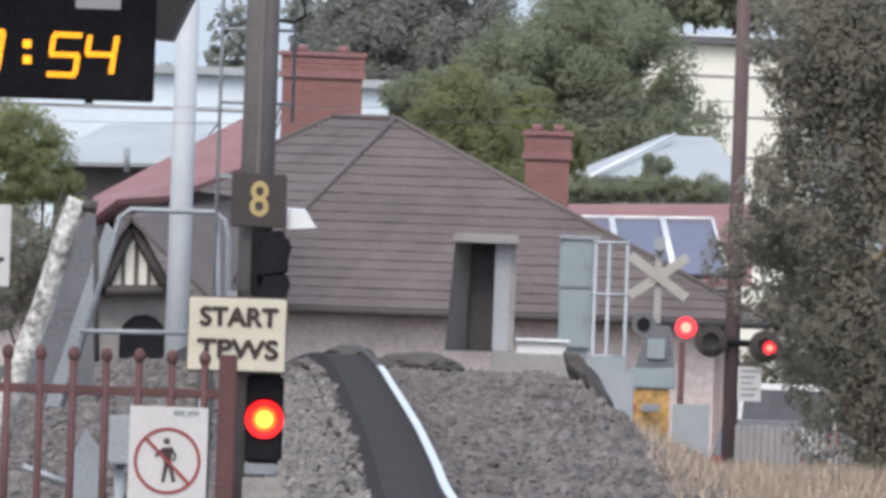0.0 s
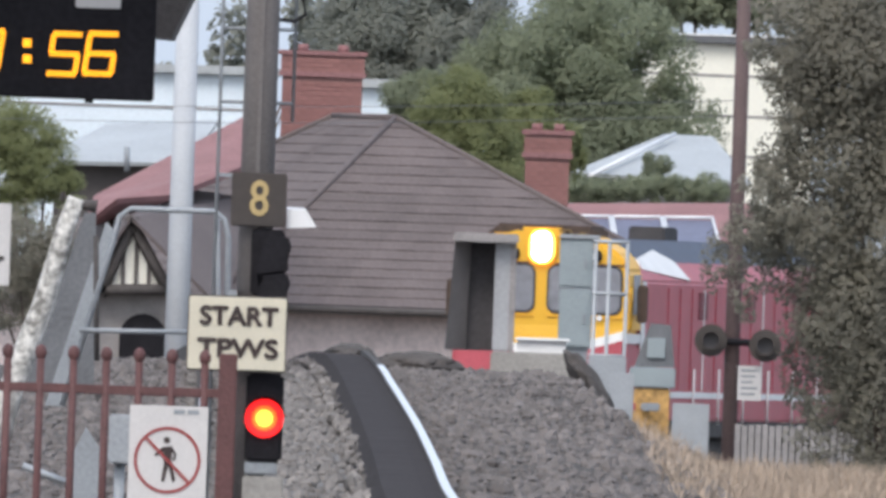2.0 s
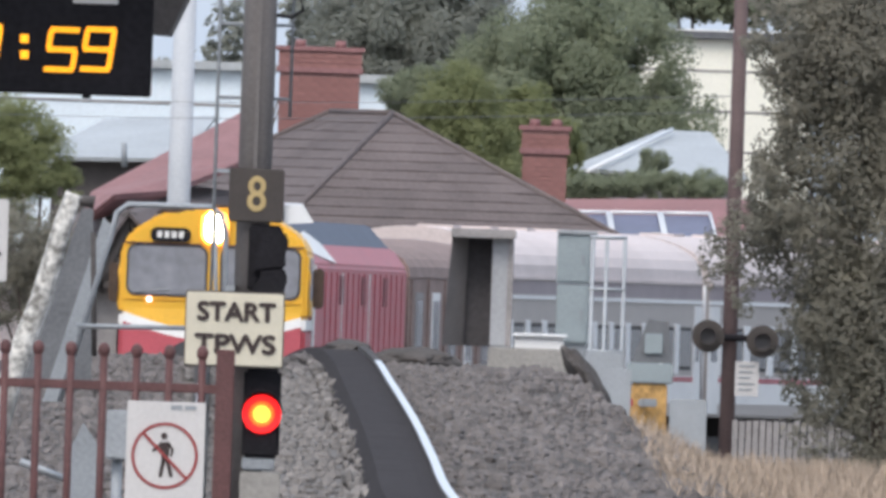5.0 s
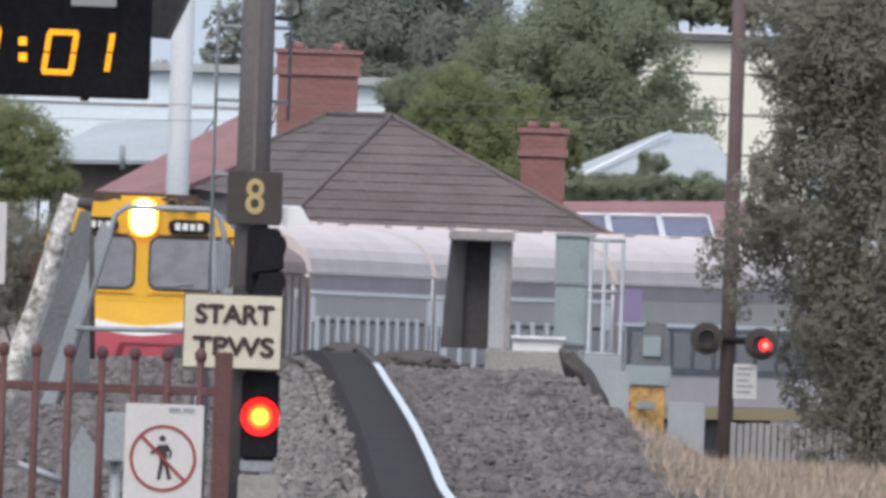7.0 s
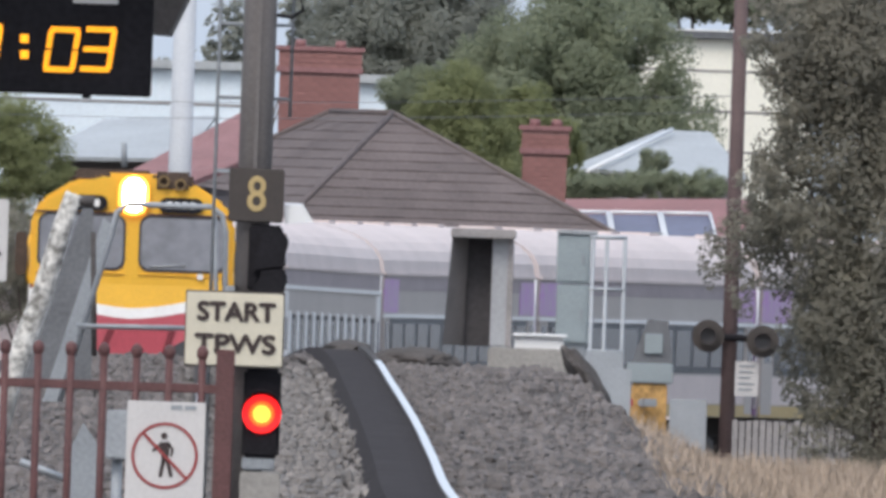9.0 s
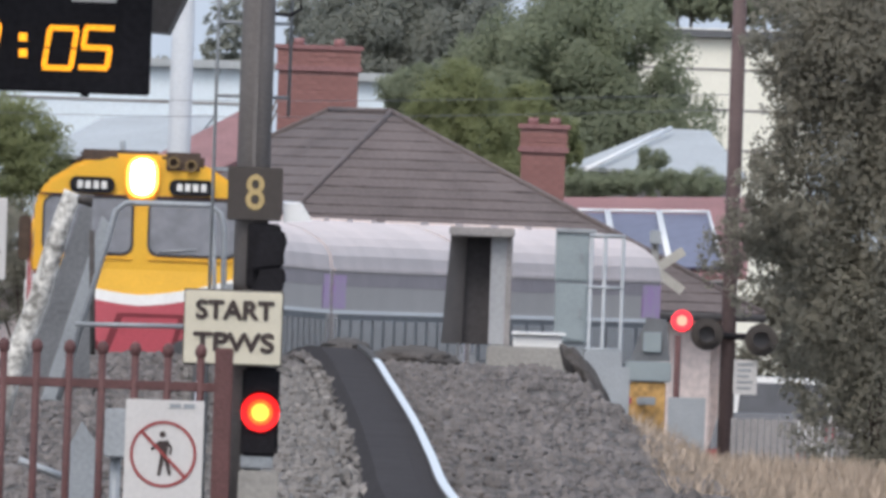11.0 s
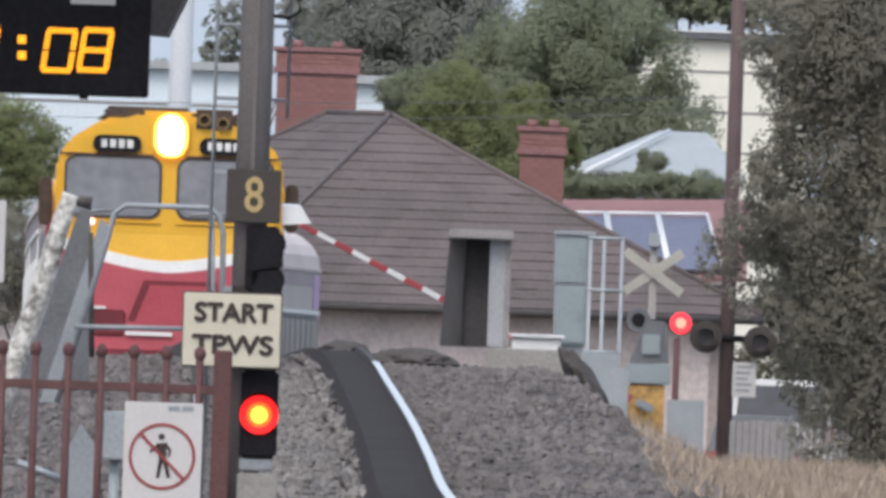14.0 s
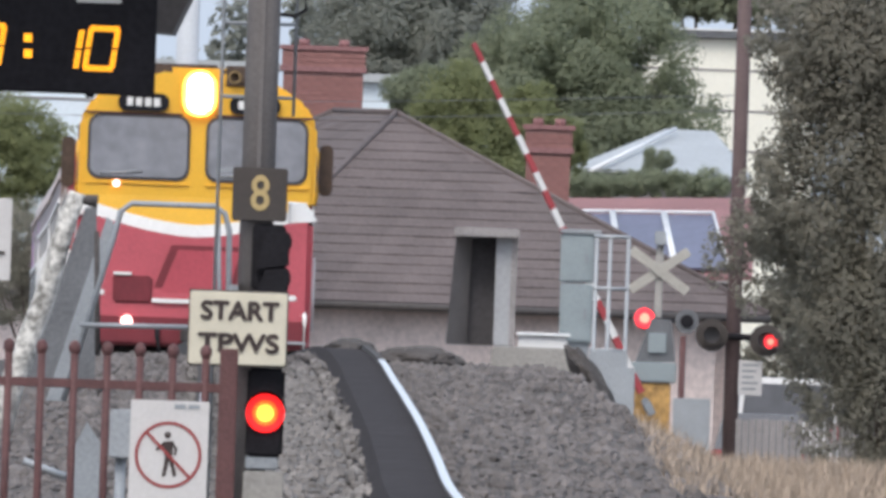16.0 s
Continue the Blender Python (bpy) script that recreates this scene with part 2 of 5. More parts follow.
def shell(xc, zc, r, y0, y1, a0, a1, n=12):
    """A curved lamp hood: an arc of sheet reaching from y0 out to y1."""
    own = bmesh.new()
    rows = []
    for k in range(n + 1):
        t = radians(a0 + (a1 - a0) * k / n)
        rows.append([own.verts.new((xc + q * math.cos(t), y, zc + q * math.sin(t))) for q, y in ((r, y0), (r, y1), (r + 0.007, y1), (r + 0.007, y0))])
    for u, v in zip(rows, rows[1:]):
        for k in range(4):
            own.faces.new((u[k], u[(k + 1) % 4], v[(k + 1) % 4], v[k]))
    own.faces.new(rows[0])
    own.faces.new(rows[-1])
    return own


def lettering(name, text, size, material, parent, at, weight=0.0, squeeze=1.0, label=""):
    """Raised letters that face the camera's side."""
    cu = bpy.data.curves.new(name, "FONT")
    cu.body, cu.size, cu.align_x, cu.align_y, cu.extrude, cu.offset = text, size, "CENTER", "CENTER", 0.002, 0.0
    ob = new("tmp_text", cu)
    dg = bpy.context.evaluated_depsgraph_get()
    me = bpy.data.meshes.new_from_object(ob.evaluated_get(dg))
    bpy.data.objects.remove(ob)
    me.transform(Matrix.Translation(at) @ pose(0, 0, 0, 90, 0, 0) @ Matrix.Diagonal((squeeze, 1, 1, 1)))
    if weight:
        bm = bmesh.new()
        for k, (dx, dz) in enumerate(((0, 0), (weight, 0), (-weight, 0), (0, weight), (0, -weight))):
            own = bmesh.new()
            own.from_mesh(me)
            bmesh.ops.translate(own, vec=(dx, -0.0006 * k, dz), verts=own.verts)
            merge(bm, own)
        bm.to_mesh(me)
        bm.free()
    me.materials.clear()
    me.materials.append(M[material])
    out = new(name, me)
    out.parent = parent
    return tagged(out, label) if label else out


def mesh_of(name, verts, faces, material, parent=None, smooth=False):
    me = bpy.data.meshes.new(name)
    me.from_pydata([tuple(v) for v in verts], [], [tuple(f) for f in faces])
    me.materials.append(M[material])
    if smooth:
        me.polygons.foreach_set("use_smooth", [True] * len(me.polygons))
    ob = new(name, me)
    ob.parent = parent
    return ob


# ---- the line: distance, sideways place and height of the rails ----
# Distances from the eye are written in units of REACH metres; sizes, widths and heights in metres.
REACH = 2.0
LINE = [(-40, 2.6, 0.1), (40, 2.2, 0.35), (80, 1.65, 0.6), (110, 0.95, 0.9), (130, 0.22, 1.04), (150, -0.36, 1.14), (160, -0.56, 1.19), (170, -0.69, 1.24), (187, -0.805, 1.33),
        (205, -0.93, 1.43), (222, -1.07, 1.52), (240, -1.215, 1.6), (252, -1.315, 1.66), (265, -1.445, 1.705), (275, -1.55, 1.715), (285, -1.7, 1.69), (300, -2.03, 1.53), (320, -2.52, 1.15),
        (340, -3.04, 0.66), (356.2, -3.461, 0.21), (367.1, -3.732, -0.067), (376, -3.974, -0.246), (395.3, -4.371, -0.51), (402.8, -4.435, -0.627), (410.8, -4.392, -0.76), (416.8, -4.269, -0.841), (423.4, -3.86, -0.899),
        (429.8, -3.25, -0.946), (434.9, -2.422, -0.973), (442.9, -0.846, -0.972), (450.5, 1.188, -0.973), (454.7, 2.587, -0.982), (458.9, 4.136, -0.982), (461.9, 5.553, -0.985), (464.2, 6.624, -0.979), (466.5, 7.742, -0.984),
        (477.1, 13.048, -0.98), (488.6, 19.156, -0.975), (503.8, 28.309, -0.945), (522.9, 41.353, -0.91), (561, 70.119, -0.849)]
LY = np.array([p[0] for p in LINE], float)


def spline(values):
    """Smooth monotone-free cubic through the line's points."""
    v = np.array(values, float)
    m = np.gradient(v, LY)

    def at(y):
        i = int(np.clip(np.searchsorted(LY, y) - 1, 0, len(LY) - 2))
        h = LY[i + 1] - LY[i]
        s = (y - LY[i]) / h
        return ((2 * s**3 - 3 * s**2 + 1) * v[i] + (s**3 - 2 * s**2 + s) * h * m[i] + (3 * s**2 - 2 * s**3) * v[i + 1] + (s**3 - s**2) * h * m[i + 1])

    return at


line_x, line_z = spline([p[1] for p in LINE]), spline([p[2] for p in LINE])
YS = np.arange(-40, 560, 0.5)
PTS = np.array([(line_x(y), REACH * y, line_z(y)) for y in YS])
RUN = np.concatenate([[0], np.cumsum(np.linalg.norm(np.diff(PTS, axis=0), axis=1))])


def on_line(run):
    return Vector([float(np.interp(run, RUN, PTS[:, k])) for k in range(3)])


def run_at(y):
    return float(np.interp(y, YS, RUN))


def ground_z(x, y):
    """The height of the ground: an embankment under the line, with lower land beside it past the crest."""
    lx, lz = line_x(min(max(y, -40.0), 560.0)), line_z(min(max(y, -40.0), 560.0)) - 0.22
    d = x - lx
    side = max(0.0, abs(d) - 1.9)
    y = min(max(y, -40.0), 560.0)
    z = lz
    if d > 0:
        bank = min(1.0, max(0.0, (d - 2.75) / 0.5))
        bank = bank * bank * (3 - 2 * bank)
        near = 1 / (1 + math.exp(min(60.0, max(-60.0, (y - 229) / 4))))
        edge = near * (lz - 0.14) + (1 - near) * -1.35
        z = lz + (edge - lz) * bank
    else:
        z = lz - min(0.35, 0.12 * side)
    z += (0.06 * noise.noise((x * 0.8, y * 0.12, 0)) + 0.05 * noise.noise((x * 2.6, y * 0.5, 4))) * min(1, side + 0.25)
    if y > 500:
        z += (y - 500) * 0.004
    return z


def build_ground():
    ys = [-60, -20, 0, 30, 60, 90] + [100 + 4 * i for i in range(20)] + [180 + 1.5 * i for i in range(94)] + [321 + 4 * i for i in range(65)] + [600, 700, 900, 1300, 2200, 4500]
    xs = [-3000, -800, -200, -60, -30, -18] + [-12 + 0.28 * i for i in range(86)] + [13, 16, 22, 30, 60, 200, 800, 3000]
    verts = [(x, y, ground_z(x, y) if abs(x) < 60 else min(ground_z(60 if x > 0 else -60, y), 0.5)) for y in ys for x in xs]
    n = len(xs)
    faces = [(r * n + c, r * n + c + 1, (r + 1) * n + c + 1, (r + 1) * n + c) for r in range(len(ys) - 1) for c in range(n - 1)]
    ob = mesh_of("ground", verts, faces, "ballast", None, True)
    ob.data.materials.append(M["earth"])
    ob.data.materials.append(M["ballast_light"])
    mid = lambda i: (xs[i % (n - 1)] + xs[i % (n - 1) + 1]) / 2 - line_x(min(max(ys[i // (n - 1)], -40), 560))
    ob.data.polygons.foreach_set("material_index", [2 if (-0.9 < mid(i) < 0.35 and ys[i // (n - 1)] < 268) else 1 if (ys[i // (n - 1)] > 330 or abs(xs[i % (n - 1)]) > 8) else 0 for i in range(len(faces))])
    tagged(ob, "grey stone ballast bank running down into bare earth", "ground", kind="structure")


def strip(off0, off1, z0, z1, y0, y1, step=2.0, dome=0.0):
    """A long bar along the line between two sideways offsets."""
    bm = bmesh.new()
    prev = None
    y = y0
    while y <= y1 + 1e-6:
        x, z = line_x(y), line_z(y)
        cur = [bm.verts.new((x + off0, y, z + z0)), bm.verts.new((x + off0 * 0.75 + off1 * 0.25, y, z + z1 + dome)), bm.verts.new((x + off1 * 0.75 + off0 * 0.25, y, z + z1 + dome)),
               bm.verts.new((x + off1, y, z + z0))] if dome else [bm.verts.new((x + o, y, z + h)) for o, h in ((off0, z0), (off0, z1), (off1, z1), (off1, z0))]
        if prev:
            for k in range(4):
                bm.faces.new((prev[k], prev[(k + 1) % 4], cur[(k + 1) % 4], cur[k]))
        else:
            bm.faces.new(cur)
        prev = cur
        y += step
    bm.faces.new(prev)
    return bm


def build_track():
    tr = thing("railway_track", (0, 0, 0), "broad-gauge railway track with polished steel rails on ballast", "track", kind="structure")
    for side in (-1, 1):
        a = side * 0.80
        r = part("rail", strip(a - 0.030, a + 0.030, -0.15, -0.012, -38, 560), "rail_side", tr, "rust-brown steel rail with a bright running surface")
        part("rail_head", strip(a - 0.028, a + 0.028, -0.012, 0.0, -38, 254), "rail_head", r, "shiny worn rail head")
        # past the crest the side colour is used to leave out the glint
        part("rail_head", strip(a - 0.028, a + 0.028, -0.012, 0.0, 254, 560), "rail_side", r, "dull rail head past the crest, its glint left out")
        part("rail_foot", strip(a - 0.07, a + 0.07, -0.165, -0.148, -38, 560), "rail_side", r)
    # darker raised band of ballast inside the right-hand rail
    part("grease_stain", strip(0.28, 0.792, -0.24, -0.06, 120, 312, 2.0, 0.02), "oil_ballast", tr, "dark strip of ballast along the rail")
    part("grease_stain", strip(0.50, 0.772, -0.24, -0.045, 120, 312), "oil_ballast", tr, "dark ballast heaped against the rail")


build_ground()
build_track()


def wpart(name, bm, material, parent, label=""):
    """A part whose mesh is given in the world's place; it is stored in its thing's space."""
    bpy.context.view_layer.update()
    bmesh.ops.transform(bm, matrix=parent.matrix_world.inverted(), verts=bm.verts)
    return part(name, bm, material, parent, label)


# ---- the train ----
def loco_outline(s=0.0):
    return [(-1.45 + s, 2.44), (1.45 - s, 2.44), (1.45 - s, 3.45), (1.30 - s, 3.72), (0.86, 4.0), (0.45, 4.12), (-0.45, 4.12), (-0.86, 4.0), (-1.30 + s, 3.72), (-1.45 + s, 3.45)]


def rounded(x0, x1, z0, z1, r, n=4):
    pts = []
    for cx, cz, a0 in ((x1 - r, z1 - r, 0), (x0 + r, z1 - r, 90), (x0 + r, z0 + r, 180), (x1 - r, z0 + r, 270)):
        for k in range(n + 1):
            a = radians(a0 + 90 * k / n)
            pts.append((cx + r * math.cos(a), cz + r * math.sin(a)))
    return pts


def build_bogie(parent, y, label, wheels=3):
    bo = part("bogie", box(-1.1, 1.1, y - 1.9, y + 1.9, 0.35, 0.72, 0.05), "underframe", parent, label)
    for k in range(wheels):
        yy = y + (k - (wheels - 1) / 2) * (1.75 if wheels == 3 else 2.4)
        for sx in (-0.8, 0.8):
            part("wheel", rod((sx - 0.06, yy, 0.48), (sx + 0.06, yy, 0.48), 0.48, None, 20), "underframe", bo)


def build_loco():
    lo = thing("diesel_locomotive", (0, 0, 0), "yellow, white and red diesel locomotive with a glowing headlight", "locomotive")
    cab = part("cab", plate(loco_outline(), 0.0, 1.15, None, 0.06), "yellow_paint", lo, "bright yellow driving cab")
    part("cab_lower", box(-1.44, 1.44, 0.0, 1.15, 0.72, 2.28, 0.04), "red_paint", lo, "red lower cab")
    part("cab_line", box(-1.445, 1.445, 0.0, 1.15, 2.28, 2.44, 0.01), "white_paint", cab)
    # raked nose: the face below the windscreens leans a little forward
    part("nose", solid([(-1.36, 0.02, 2.72), (1.36, 0.02, 2.72), (1.35, -0.06, 2.0), (-1.35, -0.06, 2.0), (-1.36, 0.3, 2.72), (1.36, 0.3, 2.72), (1.35, 0.3, 2.0), (-1.35, 0.3, 2.0)],
                       [(0, 1, 2, 3), (4, 7, 6, 5), (0, 3, 7, 4), (1, 5, 6, 2), (0, 4, 5, 1), (3, 2, 6, 7)]), "yellow_paint", cab)

    def face(z):
        return 0.02 - 0.18 * (2.72 - z) / 1.62

    n = 14
    curve = [(-1.37 + 2.74 * k / n, 2.07 + 0.28 * abs(-1 + 2 * k / n) ** 1.6) for k in range(n + 1)]

    def band(top, low, out):
        v, f = [], []
        for (x, a), (_, b) in zip(top, low):
            v += [(x, face(a) - out, a), (x, face(b) - out, b), (x, face(a) + 0.1, a), (x, face(b) + 0.1, b)]
        for k in range(len(top) - 1):
            i = 4 * k
            f += [(i, i + 4, i + 5, i + 1), (i + 2, i + 3, i + 7, i + 6), (i, i + 2, i + 6, i + 4), (i + 1, i + 5, i + 7, i + 3)]
        f += [(0, 1, 3, 2), (4 * n, 4 * n + 2, 4 * n + 3, 4 * n + 1)]
        return solid(v, f)

    part("white_stripe", band([(x, z + 0.13) for x, z in curve], [(x, z - 0.02) for x, z in curve], 0.012), "white_paint", cab, "curved white stripe")
    part("red_nose", band([(x, z - 0.02) for x, z in curve], [(x, 1.06) for x, z in curve], 0.010), "red_paint", cab, "red lower nose")
    part("nose_door", plate([(-0.52, 1.32), (0.48, 1.32), (0.66, 1.95), (-0.28, 1.95)], -0.135, -0.115, None, 0.004), "dark_red", cab)
    part("nose_door_panel", plate([(-0.40, 1.36), (0.42, 1.36), (0.56, 1.89), (-0.20, 1.89)], -0.142, -0.12, None, 0.004), "red_paint", cab)
    part("coupler_pocket", box(-0.98, -0.5, -0.19, 0.0, 1.22, 1.56, 0.03), "dark_red", cab)
    part("marker_strip", box(-0.98, -0.76, -0.2, -0.12, 1.565, 1.60), "white_paint", cab)
    part("buffer_beam", box(-1.40, 1.40, -0.20, 0.5, 0.72, 1.06, 0.03), "dark_red", lo, "dark red buffer beam")
    part("step_light", box(-0.5, 0.1, -0.21, -0.18, 1.24, 1.29), "white_paint", lo)
    for sx in (-1, 1):
        x0, x1 = (sx * 0.11, sx * 1.33) if sx > 0 else (-1.33, -0.11)
        part("windscreen_gasket", plate(rounded(x0 - 0.015, x1 + 0.015, 2.73, 3.53, 0.15), -0.018, 0.05), "underframe", cab)
        part("windscreen", plate(rounded(x0 + 0.02, x1 - 0.02, 2.765, 3.495, 0.13), -0.028, 0.03), "glass_dark", cab, "windscreen pane with sky reflection put into its grey")
        part("wiper", rod((x0 + 0.15, -0.04, 2.80), (x0 + 0.66, -0.04, 2.84), 0.010), "galvanised", cab)
        nb = part("number_board", plate(rounded(sx * 0.68 - 0.31, sx * 0.68 + 0.31, 3.57, 3.79, 0.1), -0.07, 0.1), "black", cab, "black number board")
        for k in range(4):
            part("number_bar", box(sx * 0.68 - 0.21 + k * 0.11, sx * 0.68 - 0.125 + k * 0.11, -0.078, -0.06, 3.625, 3.74, 0.008), "white_paint", nb)
        part("marker_light", disc(sx * 0.98, 2.68, 0.045, -0.05, 0.02, 14), "marker" if sx < 0 else "white_paint", cab)
        part("handrail", pipe([(sx * 1.45, 0.2, 2.5), (sx * 1.47, 0.15, 2.6), (sx * 1.47, 0.15, 3.1), (sx * 1.45, 0.2, 3.2)], 0.018), "yellow_paint", cab)
        part("mirror", plate(rounded(min(sx * 1.49, sx * 1.66), max(sx * 1.49, sx * 1.66), 2.62, 3.24, 0.075), 0.5, 0.6, None, 0.01), "rust_brown", cab, "dark brown rounded mirror")
        part("brow", box(min(sx * 0.2, sx * 1.40), max(sx * 0.2, sx * 1.40), -0.035, 0.02, 3.53, 3.555, 0.006), "rust_red", cab, "dark rain strip over the windscreen")
        part("sill", box(min(sx * 0.1, sx * 1.36), max(sx * 0.1, sx * 1.36), -0.03, 0.02, 2.675, 2.70, 0.006), "yellow_paint", cab)
        part("side_window", box(sx * 1.44, sx * 1.462, 0.35, 0.95, 2.75, 3.40), "glass_dark", cab)
    for sx in (-1, 1):
        part("step_rail", pipe([(sx * 1.36, -0.10, 1.18), (sx * 1.37, -0.22, 1.12), (sx * 1.37, -0.22, 0.62), (sx * 1.36, -0.10, 0.55)], 0.026), "white_paint", lo, "white step handrail")
        for z in (0.50, 0.80):
            part("step", box(min(sx * 1.14, sx * 1.40), max(sx * 1.14, sx * 1.40), -0.24, 0.0, z - 0.02, z + 0.02, 0.008), "galvanised", lo)
        part("lamp_cluster", box(min(sx * 1.08, sx * 1.26), max(sx * 1.08, sx * 1.26), -0.16, -0.08, 1.30, 1.38, 0.015), "white_paint", lo)
    part("coupler", box(-0.14, 0.14, -0.55, 0.0, 0.74, 0.98, 0.04), "underframe", lo, "dark steel coupler head")
    for hx in (-0.42, 0.40):
        part("brake_hose", pipe([(hx, -0.18, 0.92), (hx, -0.34, 0.82), (hx + 0.04, -0.36, 0.55), (hx + 0.10, -0.30, 0.42)], 0.03), "black", lo)
    part("ditch_light", disc(-0.80, 1.00, 0.075, -0.235, -0.18, 16), "marker", lo, "small lit marker lamp")
    part("ditch_light", disc(0.80, 1.00, 0.075, -0.235, -0.18, 16), "white_paint", lo)
    hl = part("headlight_box", plate(rounded(-0.24, 0.24, 3.60, 4.02, 0.08), -0.06, 0.3), "yellow_paint", cab)
    # glare around the headlight, modelled as an orange glowing ring
    part("headlight_ring", plate(rounded(-0.215, 0.215, 3.52, 4.09, 0.19), -0.075, 0.0), "headlamp_halo", hl, "glowing orange ring for the headlight's halo")
    part("headlight", plate(rounded(-0.14, 0.14, 3.58, 4.04, 0.13), -0.10, 0.0), "headlamp", hl, "glowing twin headlight")
    part("air_unit", box(0.26, 0.84, -0.02, 1.3, 3.85, 4.16, 0.06), "rust_brown", lo, "dark brown roof unit")
    for hx, hz in ((0.42, 4.02), (0.66, 3.98)):
        part("horn", ring(hx, hz, 0.055, 0.085, -0.10, 0.02, 18), "horn_bronze", lo, "bronze horn mouth")
    part("roof_cover", plate([(-0.95, 4.0), (-0.30, 4.0), (-0.34, 4.16), (-0.72, 4.15)], 0.05, 1.2, None, 0.02), "rust_brown", lo, "dark brown roof cover")
    part("roof_vent", box(-0.85, 0.25, 0.35, 1.9, 4.06, 4.17, 0.04), "rust_brown", lo)
    body = part("body", plate([(-1.44, 1.05), (1.44, 1.05), (1.44, 3.30), (1.2, 3.62), (-1.2, 3.62), (-1.44, 3.30)], 1.15, 19.2, None, 0.04), "red_paint", lo, "red engine room body")
    part("roof", plate([(-1.16, 3.60), (1.16, 3.60), (0.8, 3.98), (-0.8, 3.98)], 1.15, 19.2, None, 0.03), "navy", lo, "dark blue engine room roof")
    part("frame", box(-1.42, 1.42, 0.2, 19.2, 0.78, 1.06, 0.02), "underframe", lo)
    part("fuel_tank", box(-1.2, 1.2, 7.0, 12.0, 0.3, 0.8, 0.08), "underframe", lo)
    for sx in (-1, 1):
        part("white_flash", box(sx * 1.435, sx * 1.458, 1.16, 1.50, 1.1, 3.30), "white_paint", body, "white flash behind the cab")
        part("roof_flash", solid([(sx * 1.30, 1.9, 3.50), (sx * 1.18, 2.0, 3.66), (sx * 1.02, 4.2, 3.82), (sx * 1.20, 5.2, 3.64), (sx * 1.45, 5.4, 3.34), (sx * 1.22, 1.9, 3.46), (sx * 1.10, 2.0, 3.62), (sx * 0.94, 4.2, 3.78), (sx * 1.12, 5.2, 3.60), (sx * 1.37, 5.4, 3.30)],
                                   [(0, 1, 2, 3, 4), (9, 8, 7, 6, 5), (0, 5, 6, 1), (1, 6, 7, 2), (2, 7, 8, 3), (3, 8, 9, 4), (4, 9, 5, 0)]), "white_paint", body, "white flash along the roof edge")
        part("sill_stripe", box(sx * 1.435, sx * 1.453, 1.5, 19.1, 1.42, 1.52), "white_paint", body, "white sill line")
        for k in range(15):
            part("panel_rib", box(sx * 1.43, sx * 1.456, 3.5 + k * 1.05, 3.56 + k * 1.05, 1.55, 3.2), "white_paint" if k in (3, 8) else "red_paint", body)
        for k in range(3):
            part("grille", box(sx * 1.43, sx * 1.452, 6.2 + k * 4.2, 7.0 + k * 4.2, 2.7, 3.15, 0.01), "dark_red", body)
        for k in range(7):
            part("stanchion", rod((sx * 1.5, 3.5 + 2.2 * k, 1.0), (sx * 1.5, 3.5 + 2.2 * k, 1.9), 0.02, None, 6), "white_paint", lo)
    part("exhaust", box(-0.3, 0.3, 9.0, 10.2, 3.95, 4.2, 0.03), "underframe", lo)
    build_bogie(lo, 4.2, "three-axle bogie")
    build_bogie(lo, 15.2, "three-axle bogie")
    return lo


CAR = 22.6


